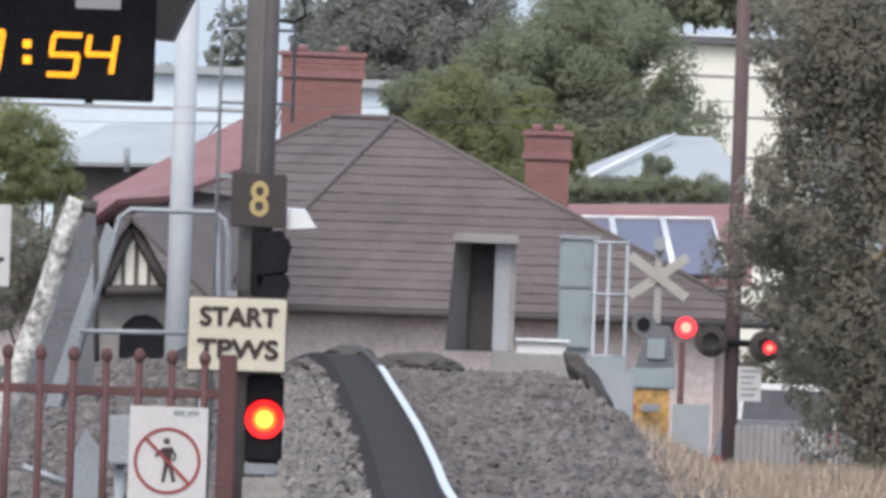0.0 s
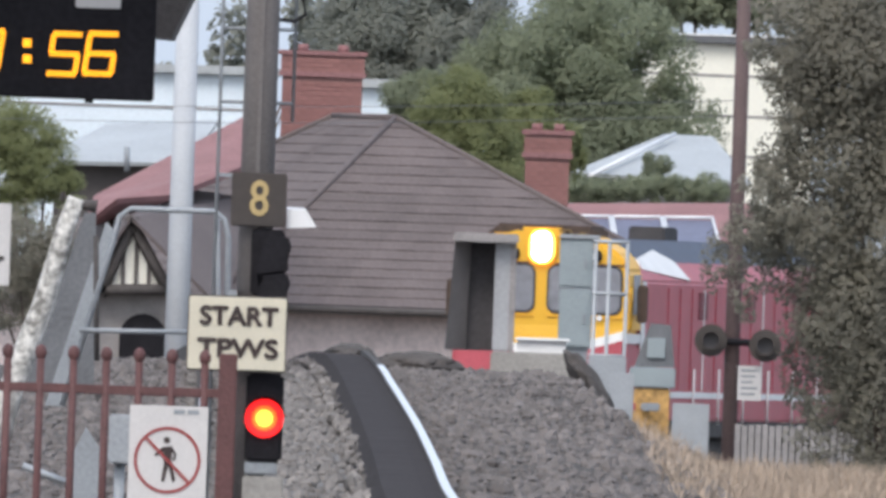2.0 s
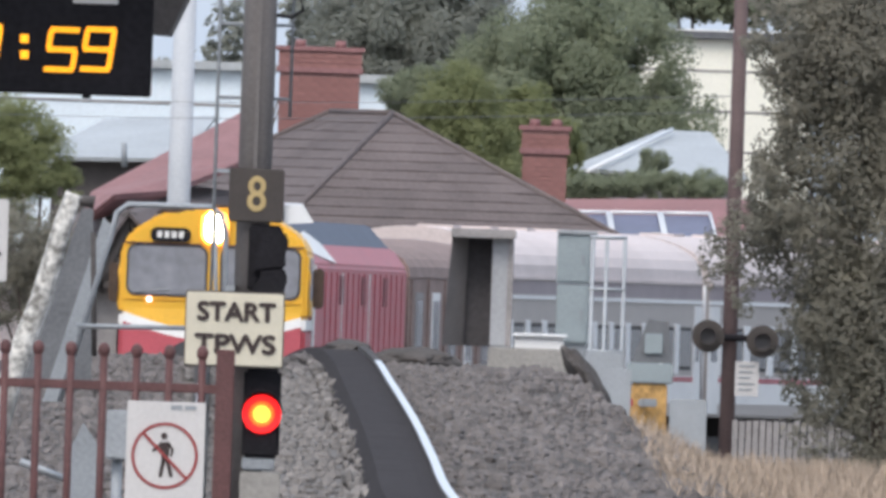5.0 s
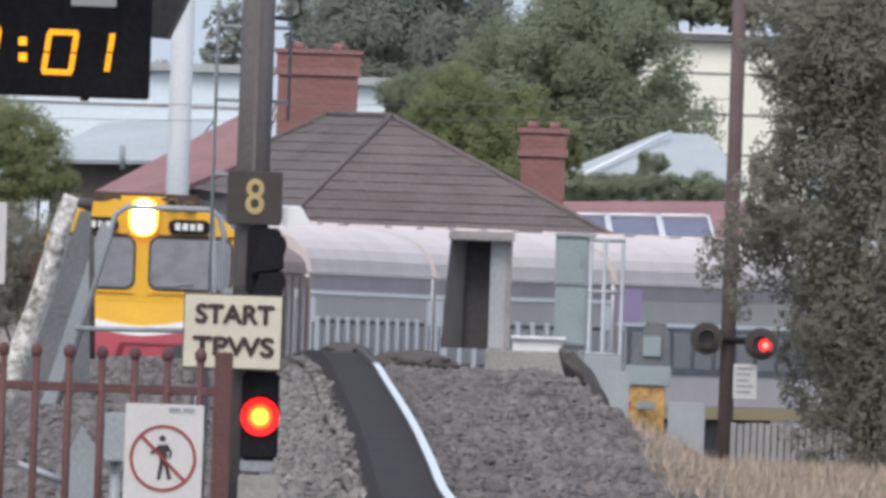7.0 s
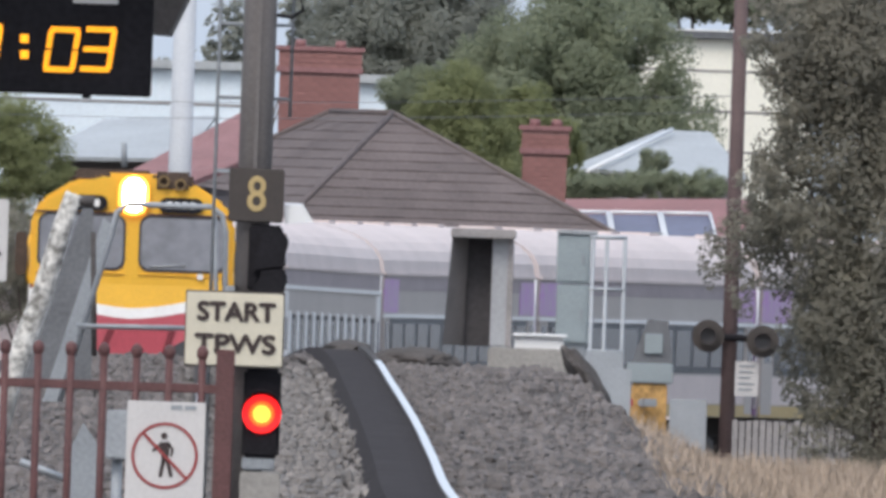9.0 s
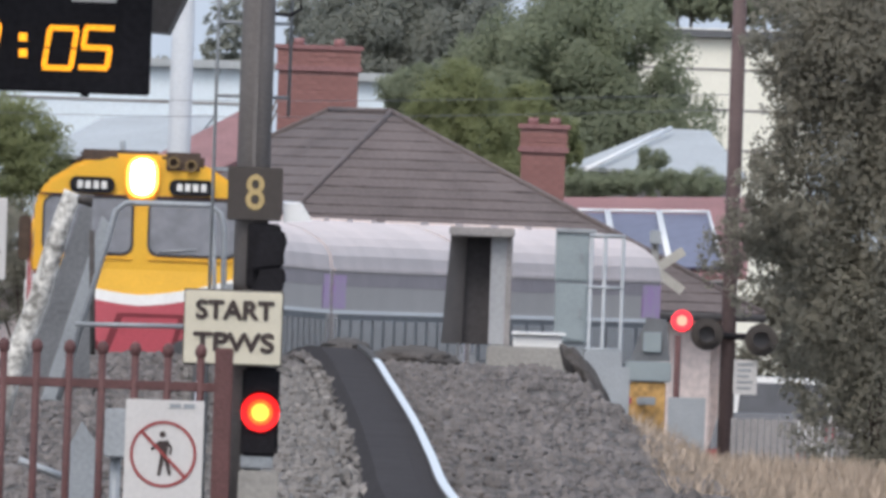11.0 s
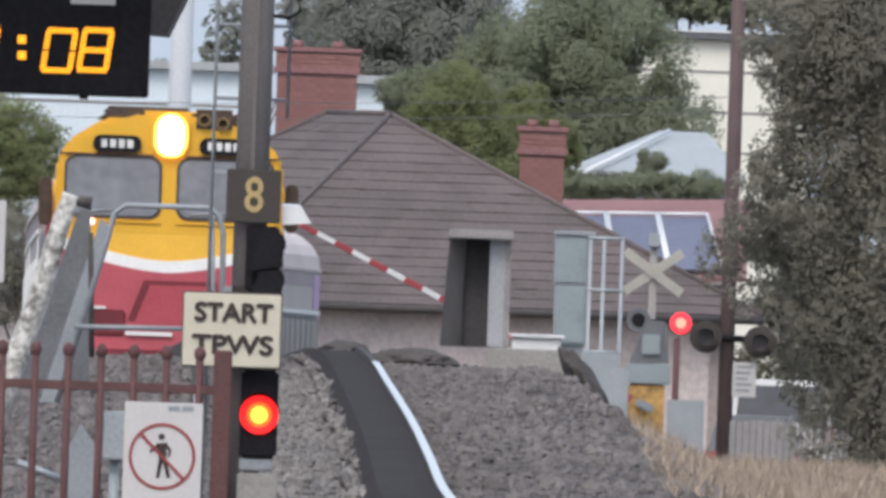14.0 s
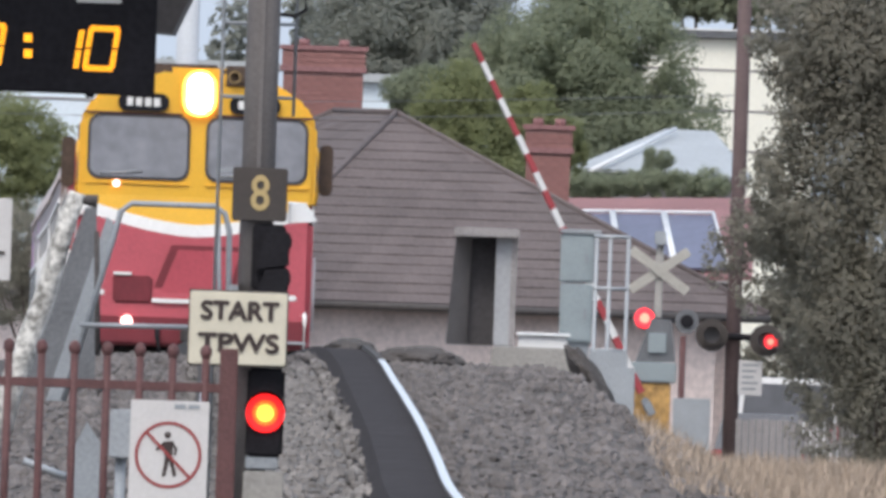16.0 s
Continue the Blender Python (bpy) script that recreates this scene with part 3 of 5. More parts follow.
def build_carriage(lead=False):
    """A saloon carriage; the leading pair has pale window posts and no purple ends."""
    words = "silver passenger carriage with white window posts and a red line" if lead else "silver passenger carriage with purple end panels and dark windows"
    ca = thing("passenger_carriage", (0, 0, 0), words, "carriage", group="carriages of the train")
    side = part("body", box(-1.45, 1.45, 0.15, CAR - 0.15, 1.05, 3.25, 0.04), "stainless", ca, "ribbed stainless steel body")
    arc = [(-1.46, 3.22)] + [(-1.46 * math.cos(radians(a)), 3.22 + 0.78 * math.sin(radians(a)) ** 0.8) for a in range(12, 180, 12)] + [(1.46, 3.22)]
    roof = part("roof", plate(arc, 0.15, CAR - 0.15), "car_roof", ca, "pale weathered curved roof")
    for k in range(5):
        part("roof_vent", box(-0.3, 0.3, 2.6 + 4.0 * k, 3.5 + 4.0 * k, 3.97, 4.03, 0.02), "car_roof", roof)
    for sx in (-1, 1):
        wide = lambda a, b: (min(sx * a, sx * b), max(sx * a, sx * b))
        part("gutter_rail", box(*wide(1.44, 1.49), 0.2, CAR - 0.2, 3.20, 3.25), "car_roof", side)
        part("cantrail", box(*wide(1.44, 1.458), 0.2, CAR - 0.2, 2.97, 3.19), "cantrail_mauve", side, "dull mauve band under the gutter")
        z = 2.92 if lead else 2.57
        part("white_line", box(*wide(1.44, 1.482), 0.2, CAR - 0.2, z - 0.03, z + 0.03), "white_plastic", side, "thin white line along the side")
        part("lower_panel", box(*wide(1.44, 1.460), 0.9, CAR - 0.9, 1.27, 1.72), "white_paint" if lead else "car_roof", side, "pale lower side panel")
        if lead:
            part("red_line", box(*wide(1.44, 1.464), 0.9, CAR - 0.9, 1.62, 1.70), "red_paint", side, "red line along the side")
        else:
            part("yellow_sill", box(*wide(1.44, 1.468), 0.2, CAR - 0.2, 1.06, 1.25), "gold", side, "yellow line along the sill")
            for y in (0.2, CAR - 2.3):
                part("purple_panel", box(*wide(1.44, 1.466), y, y + 2.1, 2.62, 3.16, 0.01), "purple", side, "worn purple end panel")
        part("window_band", box(*wide(1.44, 1.462), 1.2, CAR - 1.2, 1.76, 2.53), "sheet_grey" if not lead else "stainless", side, "window band")
        for y in (0.22, CAR - 1.02):
            d = part("door", box(*wide(1.44, 1.472), y, y + 0.8, 1.10, 2.53 if not lead else 2.86, 0.01), "white_paint" if lead else "stainless", side, "door at the carriage end")
            part("door_window", box(*wide(1.45, 1.480), y + 0.18, y + 0.62, 1.95, 2.48, 0.01), "glass_dark", d)
        for k in range(11):
            y = 1.35 + k * 1.83
            w = part("window_frame", box(*wide(1.44, 1.470), y - 0.02, y + 1.62, 1.80, 2.52, 0.01), "underframe" if lead else "sheet_grey", side)
            part("window_pane", box(*wide(1.45, 1.478), y + 0.06, y + 1.54, 1.86, 2.46, 0.01), "carriage_glass", w)
            if lead:
                part("window_post", box(*wide(1.45, 1.496), y - 0.34, y + 0.12, 1.74, 2.56, 0.01), "white_plastic", side, "white window post")
    for y, d in ((0.0, 1), (CAR, -1)):
        part("end_gangway", box(-0.55, 0.55, min(y, y + d * 0.2), max(y, y + d * 0.2), 1.1, 3.3, 0.04), "underframe", ca)
        part("end_wall", box(-1.42, 1.42, y + d * 0.13 - 0.01, y + d * 0.13 + 0.01, 1.1, 3.2), "car_roof" if lead else "purple", ca)
        for sx in (-1, 1):
            part("end_rail", rod((sx * 1.40, y + d * 0.08, 1.2), (sx * 1.40, y + d * 0.08, 3.2), 0.025, None, 8), "white_plastic", ca)
    part("underfloor", box(-1.2, 1.2, 7.0, CAR - 7.0, 0.4, 1.05, 0.06), "underframe", ca)
    build_bogie(ca, 3.6, "two-axle bogie", 2)
    build_bogie(ca, CAR - 3.6, "two-axle bogie", 2)
    return ca


def run_left(t):
    """Metres that the train still has to go at t until its last place, at an even pace."""
    return REACH * 8.0 * (16.0 - t)


def vehicle_pose(run, length):
    a, b = on_line(run), on_line(run + length)
    d = (b - a).normalized()
    x = d.cross(Vector((0, 0, 1))).normalized()
    m = Matrix((x, d, x.cross(d))).transposed().to_4x4()
    m.translation = a
    return m


locomotive = build_loco()
carriage = build_carriage()
pale_carriage = build_carriage(True)
carriages = [pale_carriage, copy_thing(pale_carriage, Matrix()), carriage, copy_thing(carriage, Matrix()), copy_thing(carriage, Matrix())]


def build_van():
    va = thing("luggage_van", (0, 0, 0), "brown-grey luggage van with pale window frames behind the locomotive", "carriage")
    n = 13.0
    body = part("body", box(-1.42, 1.42, 0.2, n - 0.2, 1.05, 3.2, 0.04), "van_brown", va)
    arc = [(-1.44, 3.18)] + [(-1.44 * math.cos(radians(q)), 3.18 + 0.6 * math.sin(radians(q)) ** 0.8) for q in range(12, 180, 12)] + [(1.44, 3.18)]
    part("roof", plate(arc, 0.2, n - 0.2), "van_brown", va, "dull brown-grey roof")
    for sx in (-1, 1):
        part("white_line", box(sx * 1.41, sx * 1.435, 0.3, n - 0.3, 1.12, 1.28), "white_paint", body)
        for k in range(5):
            y = 1.2 + 2.5 * k
            w = part("window_frame", box(sx * 1.41, sx * 1.440, y, y + 1.1, 1.75, 2.95, 0.01), "white_paint" if k % 2 else "timber_grey", body)
            part("window_pane", box(sx * 1.42, sx * 1.448, y + 0.12, y + 0.98, 1.87, 2.83, 0.01), "glass_dark", w)
        for k in range(6):
            part("rib", box(sx * 1.41, sx * 1.45, 0.5 + 2.5 * k, 0.62 + 2.5 * k, 1.1, 3.15), "van_brown", body)
    part("underfloor", box(-1.2, 1.2, 3.5, n - 3.5, 0.4, 1.05, 0.06), "underframe", va)
    build_bogie(va, 2.6, "two-axle bogie", 2)
    build_bogie(va, n - 2.6, "two-axle bogie", 2)
    return va


luggage_van = build_van()


# ---- signal post beside the line ----
def build_signal():
    bx, by = -1.146, 170.0
    base = ground_z(bx, by)
    s = thing("signal_post", (bx, by, base), "grey-brown steel railway signal post showing a red light", "signal")
    w = lambda *a: wpart(*a)
    post = w("post", rod((bx, by, base), (bx, by, 7.5), 0.105, 0.098, 20), "post_brown", s)
    w("post_seam", box(bx - 0.012, bx + 0.012, by - 0.118, by - 0.09, base, 7.4), "post_brown", post)
    for dx in (-0.245, 0.20):
        w("ladder_rail", rod((bx + dx, by + 0.25, 3.19 - (2.2 if dx < 0 else -0.3)), (bx + dx, by + 0.25, 7.5), 0.011), "grey_steel", s)
    for k in range(6):
        z = 3.599 + 0.45 * k
        w("ladder_rung", rod((bx - 0.245, by + 0.25, z), (bx + 0.20, by + 0.25, z), 0.011), "grey_steel", s)
    p8 = w("number_plate", box(-1.299, -0.965, by - 0.17, by - 0.14, 2.842, 3.169, 0.008), "plate_black", s, "black plate with a gold figure eight")
    cx, cz = -1.13, 3.004
    o = p8.parent.matrix_world.translation
    lettering("figure", "8", 0.30, "gold", p8, (cx - o.x, -0.174, cz - o.z), 0.004, 0.82, "gold figure eight")
    hood = w("hood_lamp", solid([(-0.959, by - .1, 2.955), (-0.849, by - .1, 2.958), (-0.776, by - .1, 2.851), (-0.956, by - .1, 2.837),
                                (-0.959, by + .1, 2.968), (-0.849, by + .1, 2.965), (-0.776, by + .1, 2.851), (-0.956, by + .1, 2.837)],
                               [(0, 1, 2, 3), (4, 7, 6, 5), (0, 4, 5, 1), (1, 5, 6, 2), (2, 6, 7, 3), (3, 7, 4, 0)]), "white_plastic", s, "white lamp cowl")
    x1, x0 = -0.965, -1.169
    up = w("upper_head", box(x0, x1, by - 0.16, by + 0.1, 2.424, 2.827, 0.015), "black", s, "black signal head with two unlit lamps")
    for zc in (2.66, 2.44):
        xc = -1.03
        w("lens", disc(xc, zc - 0.015, 0.075, by - 0.17, by - 0.15), "black", up)
        w("hood", plate([(xc + a, zc + c) for a, c in ((-0.055, 0.12), (0.083, 0.13), (0.11, 0.06), (0.087, 0.0), (0.093, -0.09), (-0.11, -0.12), (-0.103, -0.005), (-0.07, 0.055))], by - 0.25, by - 0.17, None, 0.012), "black", up, "deep black visor")
    sg = w("name_board", box(-1.533, -0.94, by - 0.30, by - 0.27, 1.962, 2.407, 0.006), "sign_cream", s, "cream board with black capital letters")
    for text in ("START", "TPWS"):
        c = (-1.229, 170.0, 2.286) if text == "START" else (-1.229, 170.0, 2.09)
        lettering("lettering", text, 0.158, "ink", sg, (c[0] - o.x, -0.304, c[2] - o.z), 0.0065, 1.03 if text == "START" else 1.20, "black capital letters")
    w("board_frame", box(-1.54, -0.933, by - 0.268, by - 0.255, 1.952, 2.417, 0.004), "timber_dark", sg)
    w("board_bracket", box(-1.296, -1.245, by - 0.26, by, 2.382, 2.451), "grey_steel", sg)
    lh = w("lower_head", box(-1.168, -0.94, by - 0.16, by + 0.1, 1.406, 1.95, 0.02), "black", s, "black signal head with a lit red lamp")
    xc, zc = -1.053, 1.675
    w("lamp", disc(xc, zc, 0.118, by - 0.185, by - 0.15), "red_lamp", lh, "glowing red lens")
    w("lamp_ring", disc(xc, zc, 0.078, by - 0.190, by - 0.18), "red_ring", lh)
    w("lamp_core", disc(xc, zc, 0.055, by - 0.195, by - 0.18), "red_core", lh)
    w("hood", shell(xc, zc + 0.02, 0.12, by - 0.17, by - 0.36, -5, 185), "black", lh)
    w("head_base", box(-1.166, -0.966, by - 0.14, by + 0.05, 1.33, 1.413, 0.01), "grey_steel", lh)
    w("base_box", box(-1.175, -0.927, by - 0.15, by + 0.1, base, 1.32, 0.01), "concrete", s, "cream base box")
    w("cable_arm", pipe([(bx + 0.1, by, 4.11), (-0.958, by, 4.1), (-0.887, by, 4.144), (-0.908, by, 4.257), (-0.966, by, 4.376)], 0.012), "black", s)
    w("plate_arm", box(-1.379, -1.286, by - 0.15, by - 0.12, 3.138, 3.162), "grey_steel", s)


build_signal()


# ---- platform end: fence, warning sign, clock ----
def build_platform():
    fx0, fz = -2.3, 1.15
    pl = thing("platform", (-1.7, 60, 0), "concrete station platform end", "platform", kind="structure")
    foot = [(-4.5, -8), (0.65, -8), (0.45, 40), (0.0, 80), (-0.72, 112), (-4.5, 112)]
    n = len(foot)
    wpart("platform_slab", solid([(x, y, z) for z in (0.0, fz) for x, y in foot], [tuple(range(n)), tuple(range(2 * n - 1, n - 1, -1))] + [(k, (k + 1) % n, n + (k + 1) % n, n + k) for k in range(n)]), "concrete", pl)


def build_fence():
    y = 110.0
    fz = 1.15
    xr = -0.831
    fe = thing("picket_fence", (xr, y, fz), "rust-red steel picket fence with ball tops", "fence")
    wpart("end_post", box(xr - 0.036, xr + 0.036, y - 0.036, y + 0.036, fz, 2.303, 0.005), "rust_red", fe, "square rust-red end post")
    top = 2.145
    wpart("top_rail", box(xr - 2.3, xr, y - 0.012, y + 0.02, top - 0.018, top + 0.018, 0.004), "rust_red", fe)
    wpart("low_rail", box(xr - 2.3, xr, y - 0.012, y + 0.02, fz + 0.15, fz + 0.186, 0.004), "rust_red", fe)
    for k in range(17):
        x = xr - 0.092 - 0.1297 * k
        bm = rod((x, y, fz + 0.05), (x, y, top + 0.125), 0.0155, None, 8)
        own = bmesh.new()
        bmesh.ops.create_uvsphere(own, u_segments=10, v_segments=7, radius=0.025)
        bmesh.ops.scale(own, vec=(1, 1, 1.25), verts=own.verts)
        bmesh.ops.translate(own, vec=(x, y, top + 0.14), verts=own.verts)
        wpart("picket", merge(bm, own), "rust_red", fe)
    # warning sign wired to the fence
    x0, x1, z0, z1 = -1.212, -0.902, 1.689, 2.09
    sg = thing("warning_sign", ((x0 + x1) / 2, y - 0.03, z0), "white sign with a red circle barring a walking figure", "sign")
    bd = wpart("board", box(x0, x1, y - 0.034, y - 0.024, z0, z1, 0.003), "sign_white", sg)
    cx, cz = -1.059, 1.876
    wpart("circle", ring(cx, cz, 0.120, 0.132, y - 0.038, y - 0.033), "sign_red", bd, "thin red circle")
    a = 0.127 * 0.7071
    bm = box(-0.13, 0.13, y - 0.040, y - 0.0335, -0.006, 0.006)
    bmesh.ops.transform(bm, matrix=Matrix.Translation((cx, 0, cz)) @ pose(0, 0, 0, 0, 45, 0), verts=bm.verts)
    wpart("slash", bm, "sign_red", bd)
    yy0, yy1 = y - 0.037, y - 0.033
    bm = disc(cx - 0.004, cz + 0.078, 0.013, yy0, yy1, 16)
    bm = plate([(cx - 0.022, cz + 0.052), (cx + 0.020, cz + 0.055), (cx + 0.016, cz - 0.012), (cx - 0.012, cz - 0.012)], yy0, yy1, bm)
    bm = plate([(cx - 0.012, cz - 0.012), (cx + 0.006, cz - 0.012), (cx - 0.008, cz - 0.085), (cx - 0.022, cz - 0.085)], yy0, yy1, bm)
    bm = plate([(cx + 0.002, cz - 0.012), (cx + 0.017, cz - 0.012), (cx + 0.036, cz - 0.080), (cx + 0.022, cz - 0.085)], yy0, yy1, bm)
    bm = plate([(cx - 0.020, cz + 0.050), (cx - 0.014, cz + 0.036), (cx - 0.046, cz + 0.012), (cx - 0.050, cz + 0.022)], yy0, yy1, bm)
    bm = plate([(cx + 0.016, cz + 0.054), (cx + 0.036, cz + 0.026), (cx + 0.030, cz - 0.002), (cx + 0.022, cz + 0.0), (cx + 0.026, cz + 0.024), (cx + 0.012, cz + 0.040)], yy0, yy1, bm)
    wpart("pictogram", bm, "ink", bd, "dark walking pictogram")
    c = (-0.99, 110.0, 2.068)
    for k in range(2):
        wpart("caption_bar", box(c[0] - 0.05 + 0.055 * k, c[0] - 0.005 + 0.055 * k, yy0, yy1, c[2] - 0.009, c[2] + 0.009), "grey_steel", bd)
    # notice at the edge of the view
    x0, x1 = -1.94, -1.738
    ns = thing("notice_board", ((x0 + x1) / 2, 112, 1.15), "white notice board on a thin grey post", "sign")
    wpart("board", box(x0, x1, 111.97, 112, 2.537, 2.868, 0.004), "sign_white", ns)
    wpart("post", rod(((x0 + x1) / 2, 112.03, 1.1), ((x0 + x1) / 2, 112.03, 2.827), 0.025), "grey_steel", ns)
    wpart("text_bar", box(x1 - 0.08, x1 - 0.025, 111.962, 111.972, 2.641, 2.655), "ink", ns)


SEG = {0: "abcdef", 1: "bc", 2: "abged", 3: "abgcd", 4: "fgbc", 5: "afgcd", 6: "afgedc", 7: "abc", 8: "abcdefg", 9: "abcfgd"}
clock_segments = []


def build_clock():
    y = 95.0
    x1, zb = -1.005, 3.215
    ck = thing("platform_clock", (x1 - 0.5, y, zb), "black platform clock display with amber digits hung from the canopy", "clock")
    wpart("case", box(x1 - 1.3, x1, y, y + 0.22, zb, zb + 0.62, 0.006), "black", ck)
    wpart("label", box(-1.281, -1.127, y - 0.006, y + 0.01, 3.527, 3.581, 0.002), "sign_white", ck)
    wpart("hanger", rod((x1 - 0.6, y + 0.1, zb + 0.6), (x1 - 0.6, y + 0.1, zb + 1.30), 0.03), "grey_steel", ck)
    wpart("foot", box(-1.239, -1.21, y + 0.02, y + 0.1, zb - 0.012, zb + 0.01), "black", ck)
    h, wd, tk = 0.136, 0.092, 0.019
    lean = 0.13
    for name, c in (("tens", (-1.313, 95.0, 3.367)), ("units", (-1.19, 95.0, 3.372)), ("minutes", (-1.578, 95.0, 3.37))):
        for s in "abcdefg":
            cx, cz, horiz = {"a": (0, h / 2, 1), "g": (0, 0, 1), "d": (0, -h / 2, 1), "b": (wd / 2, h / 4, 0), "c": (wd / 2, -h / 4, 0), "f": (-wd / 2, h / 4, 0), "e": (-wd / 2, -h / 4, 0)}[s]
            hw, hh = (wd / 2 + 0.004, tk / 2) if horiz else (tk / 2, h / 4 - 0.003)
            nu, nv = (10, 2) if horiz else (2, 7)
            bm = None
            for iu in range(nu):
                for iv in range(nv):
                    u0, u1, v0, v1 = (cx - hw + 2 * hw * (iu + 0.05) / nu, cx - hw + 2 * hw * (iu + 0.93) / nu, cz - hh + 2 * hh * (iv + 0.05) / nv, cz - hh + 2 * hh * (iv + 0.93) / nv)
                    bm = plate([(c[0] + px + lean * pz, c[2] + pz) for px, pz in ((u0, v0), (u1, v0), (u1, v1), (u0, v1))], y - 0.004, y - 0.001, bm)
            ob = tagged(wpart("segment", bm, "amber", ck), kind="stuff")
            clock_segments.append((name, s, ob))
    for c in ((-1.442, 95.0, 3.4), (-1.44, 95.0, 3.346)):
        wpart("colon_dot", box(c[0] - 0.014, c[0] + 0.014, y - 0.004, y + 0.002, c[2] - 0.014, c[2] + 0.014), "amber", ck)
    # edge of the canopy behind the clock
    cn = thing("platform_canopy", (x1 - 0.4, 97, zb + 0.9), "dark timber platform canopy edge", "canopy", kind="structure")
    v = [(-1.079, 97.0, 4.23), (-0.769, 97.0, 4.241), (-0.904, 97.0, 3.594), (-0.971, 97.0, 3.446), (-1.052, 97.0, 3.451)]
    wpart("roof_slab", box(x1 - 3.0, x1 + 0.1, 91.5, 99.5, zb + 1.3, zb + 1.45, 0.02), "timber_dark", cn)
    wpart("column", rod((x1 - 2.6, 97, 1.15), (x1 - 2.6, 97, zb + 1.32), 0.08, None, 12), "rust_red", cn)
    wpart("fascia", solid([(a, 96.9, c) for a, b, c in v] + [(a, 99.5, c) for a, b, c in v], [(0, 1, 2, 3, 4), (9, 8, 7, 6, 5)] + [(k, (k + 1) % 5, 5 + (k + 1) % 5, 5 + k) for k in range(5)]), "timber_dark", cn)


build_platform()
build_fence()
build_clock()


# ---- foliage ----
def foliage(name, blobs, count, size, material, parent, seed, long=1.0, sprigs=16, fluff=0.30):
    """A crown of many small leaves, gathered in sprigs over lumpy clumps (x, y, z, rx, ry, rz)."""
    rng = np.random.default_rng(seed)
    vol = np.array([b[3] * b[5] for b in blobs])
    total = sprigs * len(blobs)
    vol = vol ** 0.75
    pick = rng.choice(len(blobs), total, p=vol / vol.sum())
    b = np.array(blobs)[pick]
    d = rng.normal(size=(total, 3))
    d /= np.linalg.norm(d, axis=1)[:, None]
    lump = np.array([noise.noise((v[0] * 2.2 + p * 3.1, v[1] * 2.2, v[2] * 2.2)) for v, p in zip(d, pick)])
    rad = (0.95 - 0.45 * rng.random(total) ** 2) * (1 + 0.30 * lump)
    centre = b[:, :3] + d * b[:, 3:] * rad[:, None]
    reach = b[:, 3:] * (fluff * (0.55 + 0.9 * rng.random(total)))[:, None]
    mine = rng.choice(total, count, p=reach[:, 0] * reach[:, 2] / (reach[:, 0] * reach[:, 2]).sum())
    e = rng.normal(size=(count, 3))
    e /= np.linalg.norm(e, axis=1)[:, None]
    c = centre[mine] + e * reach[mine] * (1 - 0.55 * rng.random(count) ** 1.5)[:, None]
    nrm = e * 0.7 + d[mine] * 0.4 + rng.normal(size=(count, 3)) * 0.45 + np.array((0, -0.25, 0.35))
    nrm /= np.linalg.norm(nrm, axis=1)[:, None]
    u = np.cross(nrm, rng.normal(size=(count, 3)))
    u /= np.linalg.norm(u, axis=1)[:, None]
    w = np.cross(nrm, u)
    s = size * (0.6 + 0.8 * rng.random(count))[:, None]
    quad = np.stack([c - u * s * long, c + w * s * 0.55, c + u * s * long, c - w * s * 0.55], 1).reshape(-1, 3)
    me = bpy.data.meshes.new(name)
    me.from_pydata(quad.tolist(), [], [(4 * k, 4 * k + 1, 4 * k + 2, 4 * k + 3) for k in range(count)])
    me.materials.append(M[material])
    ob = new(name, me)
    ob.parent = parent
    return ob


def build_tree(at, label, blobs, count, size, material, seed, trunk=0.25, name="tree", category="tree", long=1.0, sprigs=60, fluff=0.30):
    """Trunk and limbs under a crown; blobs are given in the world's place."""
    x, y, z = at
    tr = thing(name, at, label, category)
    top = max(b[2] for b in blobs)
    bm = rod((0, 0, -0.3), (0.1, 0, (top - z) * 0.55), trunk, trunk * 0.55, 10)
    for b in [q for q in blobs[:9] if abs(q[0] - x) < 0.9 or trunk > 0.06]:
        bm = rod((0.06, 0, (top - z) * 0.35), (b[0] - x, b[1] - y, b[2] - z), trunk * 0.4, trunk * 0.12, 6, bm)
    part("trunk", bm, "bark", tr)
    foliage("crown", [(b[0] - x, b[1] - y, b[2] - z, *b[3:]) for b in blobs], count, size, material, tr, seed, long, sprigs, fluff)
    return tr


